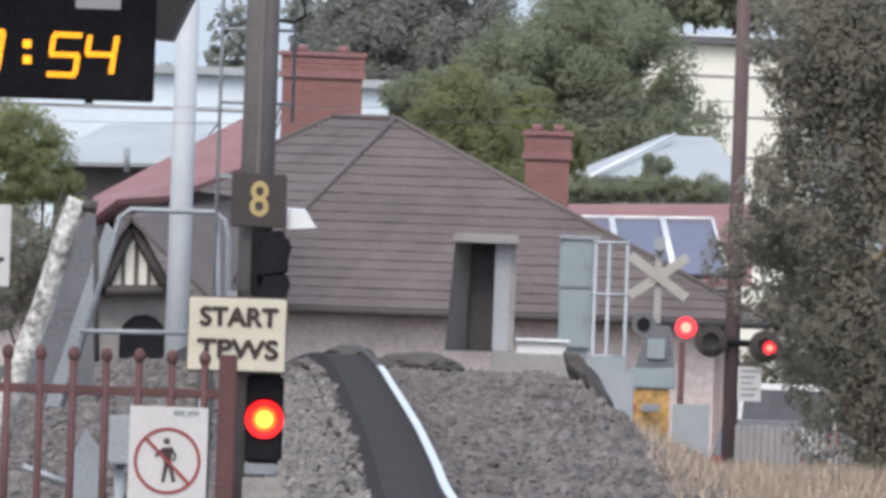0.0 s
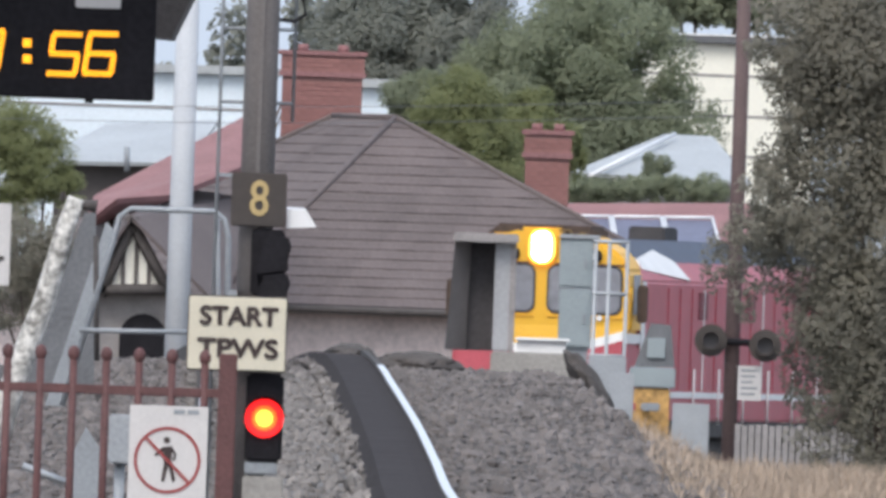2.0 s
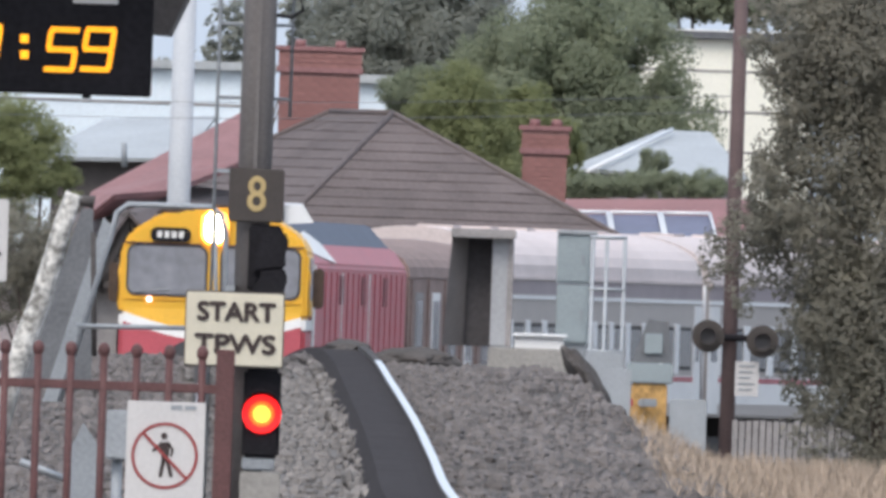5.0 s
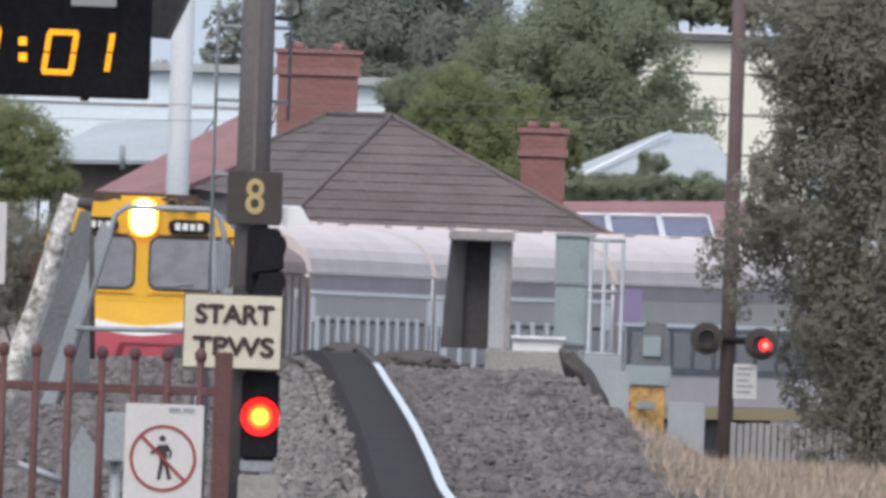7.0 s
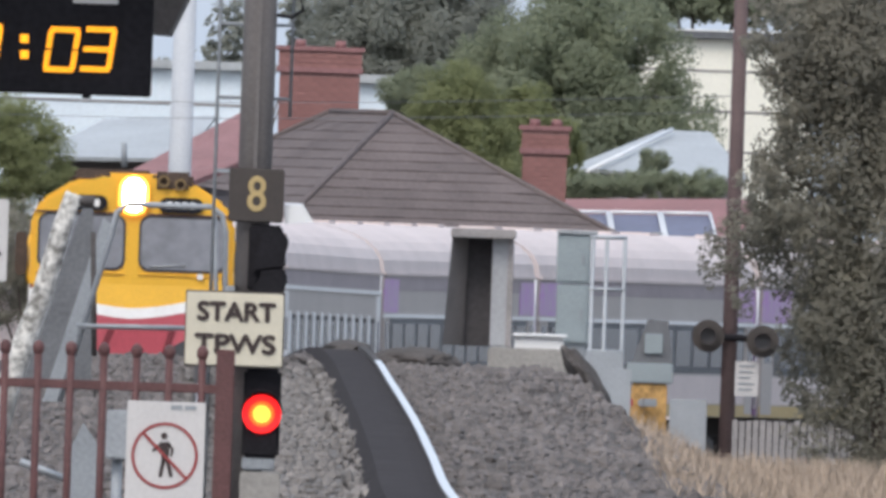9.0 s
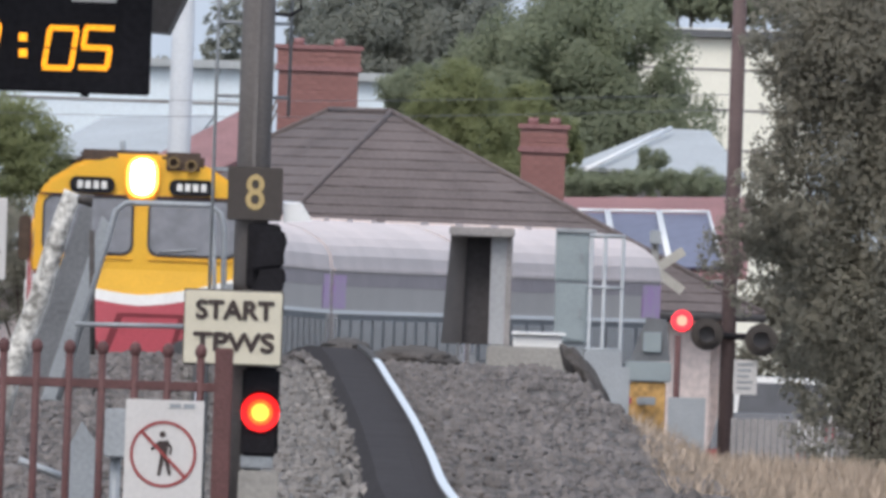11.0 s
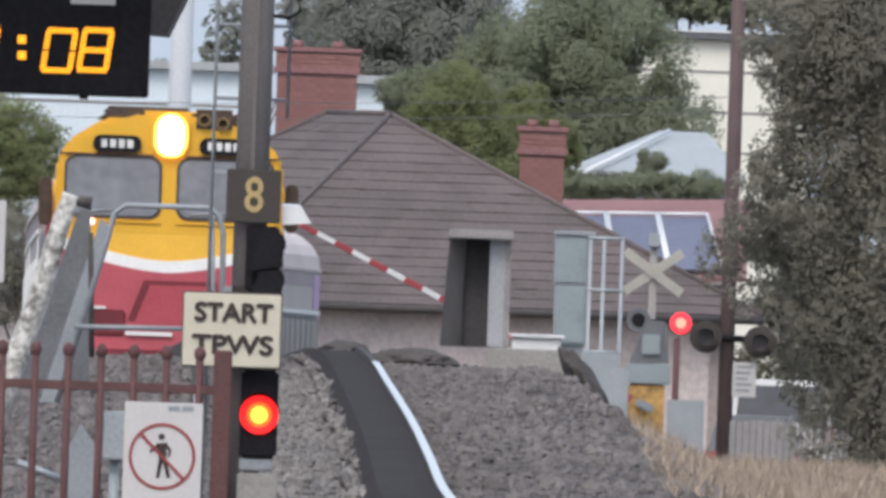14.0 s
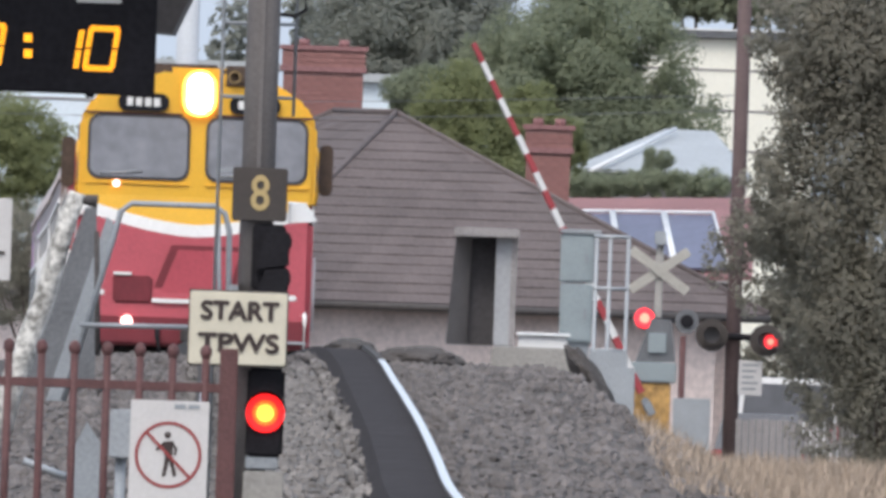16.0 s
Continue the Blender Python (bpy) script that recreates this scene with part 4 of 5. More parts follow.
# ---- the hipped house behind the crossing ----
def build_house():
    th = radians(20)
    e, nv = Vector((math.cos(th), math.sin(th), 0)), Vector((-math.sin(th), math.cos(th), 0))
    fl = Vector((-4.142, 500.0, 1.641))
    width, depth = 10.7, 14.0
    zg, ze = -1.2, fl.z
    rise = 3.42
    ho = thing("tiled_house", (fl.x + 4, fl.y + 4, zg), "low house with a brown tiled hipped roof and brick chimneys", "house")
    at = lambda a, b, z: fl + e * a + nv * b + Vector((0, 0, z - fl.z))
    half = width / 2
    c = [at(-0.0, 0, ze), at(width, 0, ze), at(width, depth, ze), at(0, depth, ze)]
    r0, r1 = at(half, half, ze + rise), at(half, depth - half, ze + rise)
    tk = Vector((0, 0, -0.12))
    pts = [*c, r0, r1] + [v + tk for v in (*c, r0, r1)]
    f = [(0, 1, 4), (1, 2, 5, 4), (2, 3, 5), (3, 0, 4, 5)]
    roof = wpart("roof", solid(pts, f + [tuple(6 + i for i in reversed(q)) for q in f] + [(0, 6, 7, 1), (1, 7, 8, 2), (2, 8, 9, 3), (3, 9, 6, 0)]), "roof_tile", ho, "weathered brown tile roof")
    # courses of tiles on the two faces in view, lapping one over the next
    slope = math.hypot(half, rise)
    nrow = 20
    for face in (0, 3):
        for k in range(nrow):
            h0, h1 = k / nrow, (k + 1) / nrow
            if face == 0:
                a0, b0, a1, b1 = at(half * h0, half * h0, ze + rise * h0), at(width - half * h0, half * h0, ze + rise * h0), at(half * h1, half * h1, ze + rise * h1), at(width - half * h1, half * h1, ze + rise * h1)
                out = (-nv * rise + Vector((0, 0, half))).normalized()
            else:
                a0, b0, a1, b1 = at(half * h0, depth - half * h0, ze + rise * h0), at(half * h0, half * h0, ze + rise * h0), at(half * h1, depth - half * h1, ze + rise * h1), at(half * h1, half * h1, ze + rise * h1)
                out = (-e * rise + Vector((0, 0, half))).normalized()
            n = max(2, int((b0 - a0).length / 0.30))
            bm = bmesh.new()
            for i in range(n):
                s0, s1 = i / n, (i + 0.992) / n
                q = [a0.lerp(b0, s0), a0.lerp(b0, s1), a1.lerp(b1, s1), a1.lerp(b1, s0)]
                j = 0.012 * noise.noise((i * 1.7, k * 2.3, face))
                lo, hi = out * (0.026 + j), out * (0.010 + j)
                vs = [bm.verts.new(p) for p in (q[0] + lo, q[1] + lo, q[2] + hi, q[3] + hi, q[0] - out * 0.005, q[1] - out * 0.005)]
                bm.faces.new(vs[:4])
                bm.faces.new((vs[0], vs[4], vs[5], vs[1]))
            ob = wpart("tile_course", bm, "roof_tile", roof)
            tagged(ob, kind="stuff")
    for a, b in ((c[0], r0), (c[1], r0), (r0, r1), (c[3], r1)):
        wpart("ridge_cap", rod(a + Vector((0, 0, 0.03)), b + Vector((0, 0, 0.03)), 0.055, None, 10), "roof_tile", roof)
    # walls under the eaves, set back
    inset = 0.55
    for p, q, o in ((at(inset, inset, zg), at(width - inset, inset, zg), nv), (at(inset, inset, zg), at(inset, depth - inset, zg), e), (at(width - inset, inset, zg), at(width - inset, depth - inset, zg), -e)):
        up = Vector((0, 0, ze - 0.1 - zg))
        o = o * 0.25
        wl = solid([p, q, q + up, p + up, p + o, q + o, q + o + up, p + o + up], [(0, 1, 2, 3), (7, 6, 5, 4), (0, 4, 5, 1), (3, 2, 6, 7), (0, 3, 7, 4), (1, 5, 6, 2)])
        wpart("wall", wl, "render_cream", ho, "cream rendered wall")
    wpart("gutter", rod(c[0] - nv * 0.06 + tk * 0.6, c[1] - nv * 0.06 + tk * 0.6, 0.07, None, 8), "timber_dark", ho, "dark gutter")
    return ho


def build_chimney(at, w, d, h, parent_label):
    """A brick stack with a corbelled head, brick by brick on the face in view."""
    ch = thing("chimney", at, parent_label, "chimney", group="brick chimneys")
    part("shaft", box(-w / 2, w / 2, 0, d, -3.6, h * 0.62, 0.01), "mortar", ch)
    part("corbel", box(-w / 2 - 0.06, w / 2 + 0.06, -0.06, d + 0.06, h * 0.62, h * 0.70, 0.01), "terracotta", ch)
    part("head", box(-w / 2 - 0.03, w / 2 + 0.03, -0.03, d + 0.03, h * 0.70, h * 0.93, 0.01), "mortar", ch)
    part("cap", box(-w / 2 - 0.08, w / 2 + 0.08, -0.08, d + 0.08, h * 0.93, h, 0.015), "terracotta", ch)
    bw, bh = 0.24, 0.088
    meshes = {}
    for z0, z1, ww, yy in ((-0.6, h * 0.62, w, 0.0), (h * 0.70, h * 0.93, w + 0.06, -0.03)):
        rows = int((z1 - z0) / bh)
        for r in range(rows):
            x = -ww / 2 + (0 if r % 2 else -bw / 2)
            while x < ww / 2 - 0.02:
                a, b = max(x, -ww / 2), min(x + bw - 0.012, ww / 2)
                if b - a > 0.03:
                    key = round(b - a, 3)
                    if key not in meshes:
                        bm = box(-(b - a) / 2, (b - a) / 2, -0.012, 0.03, 0, bh - 0.012)
                        me = bpy.data.meshes.new("brick")
                        bm.to_mesh(me)
                        bm.free()
                        me.materials.append(M["brick"])
                        meshes[key] = me
                    ob = new("brick", meshes[key])
                    ob.parent = ch
                    ob.location = ((a + b) / 2, yy + 0.003 * noise.noise((r, x, 1)), z0 + r * bh)
                x += bw
    for k in (-0.25, 0.25):
        part("chimney_pot", rod((k * w, d / 2, h), (k * w, d / 2, h + 0.12), 0.11, 0.09, 12), "terracotta", ch)
    return ch


build_house()
build_chimney((-2.305, 508.0, 4.999), 1.463, 0.8, 6.266 - 4.999, "wide red-brick chimney with a corbelled head above the tiled roof")
build_chimney((1.861, 512.0, 3.605), 0.81, 0.7, 4.985 - 3.605, "red-brick chimney with a corbelled head beside the tiled roof")


def quad_roof(bm, pts, thick=0.08):
    v = [Vector(p) for p in pts]
    return solid(v + [p + Vector((0, 0.02, -thick)) for p in v], [(0, 1, 2, 3), (7, 6, 5, 4), (0, 4, 5, 1), (1, 5, 6, 2), (2, 6, 7, 3), (3, 7, 4, 0)], bm)


# ---- the red-roofed house with a half-timbered gable ----
def build_gable_house():
    zg = -1.2
    g = thing("gabled_house", (-5.391, 500, zg), "house with a faded red roof and a half-timbered white gable", "house")
    v = [(-6.408, 492.0, 2.956), (-5.825, 492.0, 3.435), (-4.88, 494.0, 3.532), (-3.239, 500.0, 4.271), (-3.31, 506.0, 5.212), (-6.281, 498.0, 3.471)]
    n = len(v)
    wpart("roof", solid([Vector(p) for p in v] + [Vector(p) + Vector((0, 0.1, -0.1)) for p in v], [tuple(range(n)), tuple(range(2 * n - 1, n - 1, -1))] + [(k, (k + 1) % n, n + (k + 1) % n, n + k) for k in range(n)]), "terracotta", g, "faded red roof")
    apex, l, r = (-5.538, 490.0, 3.014), (-6.013, 490.0, 1.804), (-4.861, 490.0, 1.844)
    wpart("gable", plate([(l[0], l[2]), (r[0], r[2]), (apex[0], apex[2])], 490, 490.2), "render_white", g, "white gable panel")
    for k in range(5):
        s = (k + 0.5) / 5
        x = l[0] + (r[0] - l[0]) * s
        zt = l[2] + (apex[2] - l[2]) * (1 - abs(2 * s - 1))
        wpart("timber", box(x - 0.035, x + 0.035, 489.95, 490.02, l[2], zt), "timber_dark", g)
    for p, q in ((l, apex), (apex, r), (l, r)):
        d = Vector((q[0] - p[0], 0, q[2] - p[2])).normalized() * 0.12
        wpart("bargeboard", rod((p[0] - d.x, 489.9, p[2] - d.z), (q[0] + d.x, 489.9, q[2] + d.z), 0.10, None, 6), "timber_dark", g)
    wpart("roof_slope", quad_roof(None, [(-5.537, 489.6, 3.113), (-3.77, 489.6, 1.436), (-3.62, 500.0, 3.547), (-4.945, 500.0, 3.704)]), "roof_tile", g, "brown tiled slope")
    wpart("roof_slope", quad_roof(None, [(-6.747, 489.6, 1.332), (-5.557, 489.6, 3.112), (-5.851, 500.0, 3.52), (-6.645, 500.0, 2.985)]), "roof_tile", g)
    wpart("wall", box((-6.105, 491.0, 0.952)[0], (-4.463, 491.0, 1.01)[0], 490.3, 496, zg, l[2]), "timber_grey", g, "grey wall under the gable")
    # shade of the porch as a flat black plate; no opening is cut
    ax, az, ar = -5.278, 0.985, 0.417
    pts = [(ax + ar * math.cos(radians(a)), az + ar * math.sin(radians(a))) for a in range(0, 181, 15)] + [(ax - ar, az - 0.6), (ax + ar, az - 0.6)]
    wpart("arched_porch", plate(pts, 490.2, 490.32), "black", g, "black arched plate for the shaded porch opening")


build_gable_house()


def simple_house(name, label, pts_roof, roof_mat, wall_mat, y, extra=None):
    """A distant house: a pitched roof over a wall."""
    zg = -1.0
    x0, x1 = min(p[0] for p in pts_roof), max(p[0] for p in pts_roof)
    ze = min(p[2] for p in pts_roof)
    h = thing(name, ((x0 + x1) / 2, y, zg), label, "house")
    wpart("roof", quad_roof(None, pts_roof), roof_mat, h)
    wpart("wall", box(x0 + 0.3, x1 - 0.3, y + 0.5, y + 5, zg, ze - 0.02), wall_mat, h)
    return h


def build_backdrop_houses():
    h = simple_house("solar_roof_house", "house with a red ridge and solar panels on its roof", [(2.128, 530.0, 2.19), (5.888, 530.0, 2.321), (5.924, 538.0, 3.819), (2.107, 538.0, 3.686)], "terracotta", "timber_grey", 530)
    a, b, c, d = (Vector(p) for p in ((2.338, 530.5, 2.25), (5.45, 530.5, 2.31), (5.15, 534.7, 3.31), (2.216, 534.7, 3.25)))
    up = Vector((0, -0.06, 0.05))
    for k in range(3):
        s0, s1 = k / 3 + 0.01, (k + 1) / 3 - 0.01
        q = [a.lerp(b, s0), a.lerp(b, s1), d.lerp(c, s1), d.lerp(c, s0)]
        f = wpart("solar_panel", quad_roof(None, [p + up * 3 for p in q], 0.04), "solar_glass", h, "blue-grey solar panel")
        for p, r in ((q[0], q[3]), (q[3], q[2]), (q[1], q[2])):
            wpart("panel_frame", rod(p + up * 4, r + up * 4, 0.032, None, 6), "white_plastic", f)
    h = simple_house("iron_roof_house", "house with a pale grey iron roof", [(2.691, 600.0, 4.488), (6.592, 600.0, 4.381), (5.762, 606.0, 5.374), (4.717, 606.0, 5.387)], "iron_roof", "timber_grey", 600)
    wpart("hip_cap", rod((3.114, 599.0, 4.427), (4.917, 605.0, 5.39), 0.05, None, 8), "white_plastic", h)
    h = simple_house("grey_roof_house", "low house with a grey roof", [(-8.166, 560.0, 4.226), (-5.213, 560.0, 4.284), (-4.611, 566.0, 5.185), (-6.903, 566.0, 5.025)], "iron_roof", "timber_dark", 560)
    wpart("flue", rod((-6.399, 559.0, 4.069), (-6.416, 559.0, 4.557), 0.06), "grey_steel", h)
    # large pale sheds far behind
    for nm, lab, x0, x1, yt, yb, D, m in (("pale_blue_shed", "long pale blue shed wall in the distance", -60, 470, 148, 330, 700, "pale_blue"),
                                          ("pale_blue_shed", "pale blue shed gable in the distance", 620, 720, 162, 260, 690, "pale_blue"),
                                          ("cream_building", "cream weatherboard building in the distance", 1120, 1430, 62, 330, 760, "cream_wall")):
        p, q = Vector(((x0 - 784) * D / 49300, D, 0)), Vector(((x1 - 784) * D / 49300, D, 0))
        zt = 2.75 + (441 - yt) * D / 49300
        s = thing(nm, ((p.x + q.x) / 2, D, -1), lab, "building")
        part("wall", box(p.x - (p.x + q.x) / 2, q.x - (p.x + q.x) / 2, 0, 8, 0, zt + 1, 0.02), m, s)
        part("roof_edge", box(p.x - (p.x + q.x) / 2 - 0.2, q.x - (p.x + q.x) / 2 + 0.2, -0.3, 8.2, zt + 1, zt + 1.22, 0.02), "sheet_grey" if m == "cream_wall" else "iron_roof", s)
        if m == "cream_wall":
            part("ridge_line", box(p.x - (p.x + q.x) / 2 - 0.2, q.x - (p.x + q.x) / 2 + 0.2, -0.34, -0.28, zt + 1.20, zt + 1.25), "white_plastic", s)
        for k in range(3):
            part("joint_line", box(p.x - (p.x + q.x) / 2, q.x - (p.x + q.x) / 2, -0.02, 0.02, zt + 0.1 - 1.1 * k, zt + 0.16 - 1.1 * k), "timber_grey", s)


build_backdrop_houses()


# ---- trees and hedges ----
def blob(p, rx, rz, ry=None):
    return (*p, rx, ry or rx, rz)


build_tree((3.585, 650, -1), "large dark green tree with a rounded dense crown", [
    blob((2.157, 650.0, 7.456), 1.6, 1.3), blob((3.234, 651.0, 7.9), 1.5, 1.4), blob((4.30, 650.0, 6.95), 1.35, 1.4), blob((5.243, 650.0, 5.98), 0.9, 1.0), blob((2.735, 650.0, 6.025), 1.9, 1.4), blob((4.062, 650.0, 5.807), 1.8, 1.2),
    blob((1.401, 651.0, 6.511), 1.2, 1.3), blob((3.162, 650.0, 5.116), 2.4, 1.0), blob((5.143, 650.0, 5.053), 1.2, 0.9)], 110000, 0.05, "leaf_dark", 3, 0.4)
build_tree((0.251, 560, -1), "bushy mid-green garden tree", [
    blob((0.2, 560.0, 5.496), 0.75, 0.75), blob((-0.121, 560.0, 4.916), 0.65, 0.7), blob((0.677, 560.0, 4.831), 0.75, 0.8), blob((0.412, 561.0, 5.964), 0.5, 0.5), blob((0.924, 560.0, 4.271), 0.8, 0.5), blob((-0.587, 560.0, 5.241), 0.35, 0.35)], 42000, 0.035, "leaf_mid", 4, 0.15)
build_tree((1.685, 565, -1), "bushy mid-green garden tree", [
    blob((1.694, 565.0, 5.458), 0.6, 0.6), blob((1.6, 565.0, 4.881), 0.6, 0.7), blob((2.23, 566.0, 5.022), 0.45, 0.5), blob((2.582, 566.0, 4.804), 0.3, 0.5), blob((1.391, 565.0, 4.301), 0.6, 0.5)], 32000, 0.035, "leaf_mid", 5, 0.14)
build_tree((-0.558, 575, -1), "dark green garden tree", [blob((-0.679, 575.0, 5.83), 0.65, 0.45), blob((-0.282, 575.0, 6.136), 0.45, 0.35), blob((-0.961, 575.0, 5.529), 0.3, 0.3), blob((-0.595, 575.0, 5.075), 0.5, 0.5)], 22000, 0.035, "leaf_dark", 6, 0.14)
build_tree((-0.991, 720, -1), "grey-green gum tree in the distance", [
    blob((-2.588, 720.0, 8.227), 1.1, 1.4), blob((-1.43, 720.0, 8.56), 1.3, 1.6), blob((-0.107, 720.0, 8.313), 1.3, 1.6), blob((0.75, 721.0, 8.936), 1.1, 1.2), blob((-1.671, 720.0, 7.09), 1.4, 0.9), blob((0.08, 720.0, 7.151), 1.4, 1.0), blob((-0.677, 722.0, 7.869), 1.8, 1.3)], 60000, 0.06, "leaf_grey", 7, 0.3)
build_tree((-5.818, 740, -1), "thin bare-looking grey tree in the distance", [
    blob((-5.933, 740.0, 7.514), 0.7, 0.5), blob((-5.809, 740.0, 8.269), 0.6, 0.8), blob((-3.839, 740.0, 7.737), 0.5, 0.7), blob((-7.423, 740.0, 7.161), 0.5, 0.3), blob((-3.58, 740.0, 8.948), 0.8, 0.8)], 1500, 0.12, "leaf_grey", 8, 0.12)
build_tree((7.618, 850, -1), "dark row of distant trees above a roof", [
    blob((6.041, 850.0, 10.568), 1.6, 0.9), blob((7.422, 850.0, 10.53), 1.6, 0.8), blob((8.973, 850.0, 10.585), 1.6, 0.9), blob((10.693, 850.0, 10.731), 1.8, 1.2), blob((6.878, 850.0, 11.288), 2.0, 1.0), blob((8.94, 850.0, 11.532), 2.2, 1.0)], 18000, 0.11, "leaf_dark", 9, 0.3)
build_tree((-6.904, 470, -1.2), "rounded green shrub tree", [
    blob((-7.152, 470.0, 4.322), 0.75, 0.5), blob((-7.726, 470.0, 4.397), 0.7, 0.6), blob((-6.75, 470.0, 3.764), 0.6, 0.5), blob((-7.414, 470.0, 3.645), 0.8, 0.5), blob((-6.407, 470.0, 3.49), 0.35, 0.35), blob((-7.489, 470.0, 3.07), 0.6, 0.4)], 40000, 0.028, "leaf_mid", 10, 0.12)
build_tree((-6.835, 462, -1.2), "dark tangled bush of fine twigs", [
    blob((-7.061, 462.0, 2.513), 0.8, 0.6), blob((-6.486, 462.0, 2.158), 0.5, 0.8), blob((-7.313, 462.0, 1.66), 0.8, 0.5), blob((-6.322, 462.0, 2.82), 0.3, 0.4), blob((-6.647, 462.0, 1.402), 0.7, 0.4)], 22000, 0.028, "leaf_gum", 11, 0.10, "bush", "bush")
build_tree((3.992, 575, -1), "clipped dark green hedge", [blob((2.827 + 0.52 * k, 575, 4.049 + 0.02 * k), 0.42, 0.30) for k in range(6)] + [blob((4.363, 580.0, 4.562), 0.3, 0.35)], 26000, 0.028, "leaf_dark", 12, 0.08, "hedge", "hedge")
build_tree((6.501, 516, -1.1), "loose grey-green shrub behind the crossing", [
    blob((6.069, 516.0, 3.182), 0.5, 0.6), blob((6.756, 516.0, 2.996), 0.6, 0.7), blob((6.427, 516.0, 1.938), 0.6, 0.6), blob((7.219, 516.0, 1.756), 0.7, 0.7), blob((6.097, 516.0, 0.879), 0.5, 0.5), blob((6.949, 516.0, 0.49), 0.7, 0.6), blob((7.771, 516.0, 0.937), 0.7, 0.7), blob((5.869, 516.0, -0.071), 0.45, 0.5), blob((6.556, 516.0, -0.257), 0.6, 0.5)], 22000, 0.055, "leaf_gum", 14, 0.1, "shrub", "shrub")
# gum tree in front of the crossing
sprays = [blob((3.20, 250.0, 4.80), 0.55, 0.5), blob((3.25, 250.0, 3.9), 0.34, 0.5), blob((3.05, 250.0, 4.35), 0.3, 0.35), blob((2.96, 250.0, 3.45), 0.24, 0.3), blob((3.30, 250.5, 1.75), 0.24, 0.5), blob((3.15, 250.0, 2.3), 0.2, 0.25)]
gum = [blob((3.58, 250.0, 4.849), 0.50, 0.5), blob((2.98, 250.0, 3.55), 0.26, 0.34), blob((3.14, 250.0, 3.95), 0.24, 0.28), blob((3.724, 250.0, 4.509), 0.55, 0.7), blob((3.65, 250.0, 3.694), 0.45, 0.6), blob((3.979, 250.0, 2.996), 0.45, 0.8), blob((2.806, 249.6, 3.056), 0.26, 0.26),
       blob((2.552, 249.6, 2.794), 0.24, 0.28), blob((2.42, 249.6, 2.66), 0.12, 0.2), blob((2.70, 249.6, 2.42), 0.16, 0.22), blob((2.78, 249.6, 3.34), 0.2, 0.2), blob((3.321, 250.0, 2.973), 0.46, 0.42), blob((3.702, 250.0, 2.225), 0.45, 0.6), blob((4.032, 250.0, 1.475), 0.36, 0.7), blob((3.627, 250.0, 1.461), 0.28, 0.40), blob((2.975, 250.0, 2.707), 0.25, 0.24),
       blob((4.194, 250.0, 4.119), 0.45, 1.2), blob((3.384, 250.0, 1.148), 0.22, 0.25), blob((3.697, 250.0, 0.905), 0.35, 0.25), blob((4.057, 250.0, 0.766), 0.35, 0.3), blob((3.396, 250.0, 2.265), 0.3, 0.35), blob((3.475, 250.0, 4.348), 0.5, 0.4), blob((3.953, 250.0, 2.284), 0.4, 0.6), blob((3.341, 250.5, 2.567), 0.3, 0.3), blob((3.566, 250.5, 1.965), 0.35, 0.4)]
gum_tree = build_tree((3.92, 250, ground_z(3.92, 250)), "grey-green gum tree with drooping fine leaves", gum, 140000, 0.019, "leaf_gum", 13, 0.05, long=1.3, sprigs=70, fluff=0.30)
gx, gy, gz = gum_tree.location
foliage("outer_sprays", [(b[0] - gx, b[1] - gy, b[2] - gz, *b[3:]) for b in sprays], 9000, 0.021, "leaf_gum", gum_tree, 33, 1.3, 60, 0.20)


# ---- crossing gear and lineside things ----
def build_hut():
    y = 288.0
    x0, x1, zb, zt = 0.074, 0.752, 1.707, 2.921
    xm0, xm1 = 0.296, 0.542
    h = thing("trackside_hut", ((x0 + x1) / 2, y, zb), "narrow dark timber trackside hut with an open front", "hut")
    wpart("side_panel", solid([(x0 - .02, y - .35, zb), (xm0 - .03, y, zb), (xm0, y, zt - .08), (x0 + .05, y - .35, zt - .08), (x0 - .02, y + .2, zb), (xm0, y + .2, zb), (xm0, y + .2, zt - .08), (x0 + .05, y + .2, zt - .08)],
                              [(0, 1, 2, 3), (7, 6, 5, 4), (0, 3, 7, 4), (1, 5, 6, 2), (3, 2, 6, 7)]), "post_brown", h)
    # shade inside the hut is put into the back panel's dark colour
    wpart("back_panel", box(xm0 - 0.05, xm1 + 0.02, y + 0.1, y + 0.2, zb, zt - 0.05), "hut_inside", h)
    wpart("jamb", box(xm1, x1, y - 0.2, y + 0.2, zb, zt - 0.08, 0.012), "jamb_grey", h, "pale grey jamb")
    wpart("jamb_edge", box(x1 - 0.05, x1 + 0.012, y - 0.215, y + 0.19, zb, zt - 0.10, 0.008), "timber_grey", h)
    wpart("roof_slab", box(x0 + 0.03, x1 + 0.03, y - 0.4, y + 0.3, zt - 0.10, zt, 0.015), "timber_grey", h, "weathered flat roof")
    s = thing("concrete_plinth", (0.948, 287, 1.566), "low concrete plinth on the ballast", "plinth")
    wpart("block", box(0.529, 1.367, 286.6, 289, 1.275, 1.705, 0.02), "concrete", s)
    b = thing("white_box", (1.059, 290, 1.698), "white lidded equipment box on a plinth", "box")
    wpart("body", box(0.806, 1.317, 289.5, 290.4, 1.686, 1.816, 0.012), "white_paint", b)
    wpart("lid", box(0.788, 1.352, 289.45, 290.45, 1.816, 1.851, 0.008), "white_plastic", b)


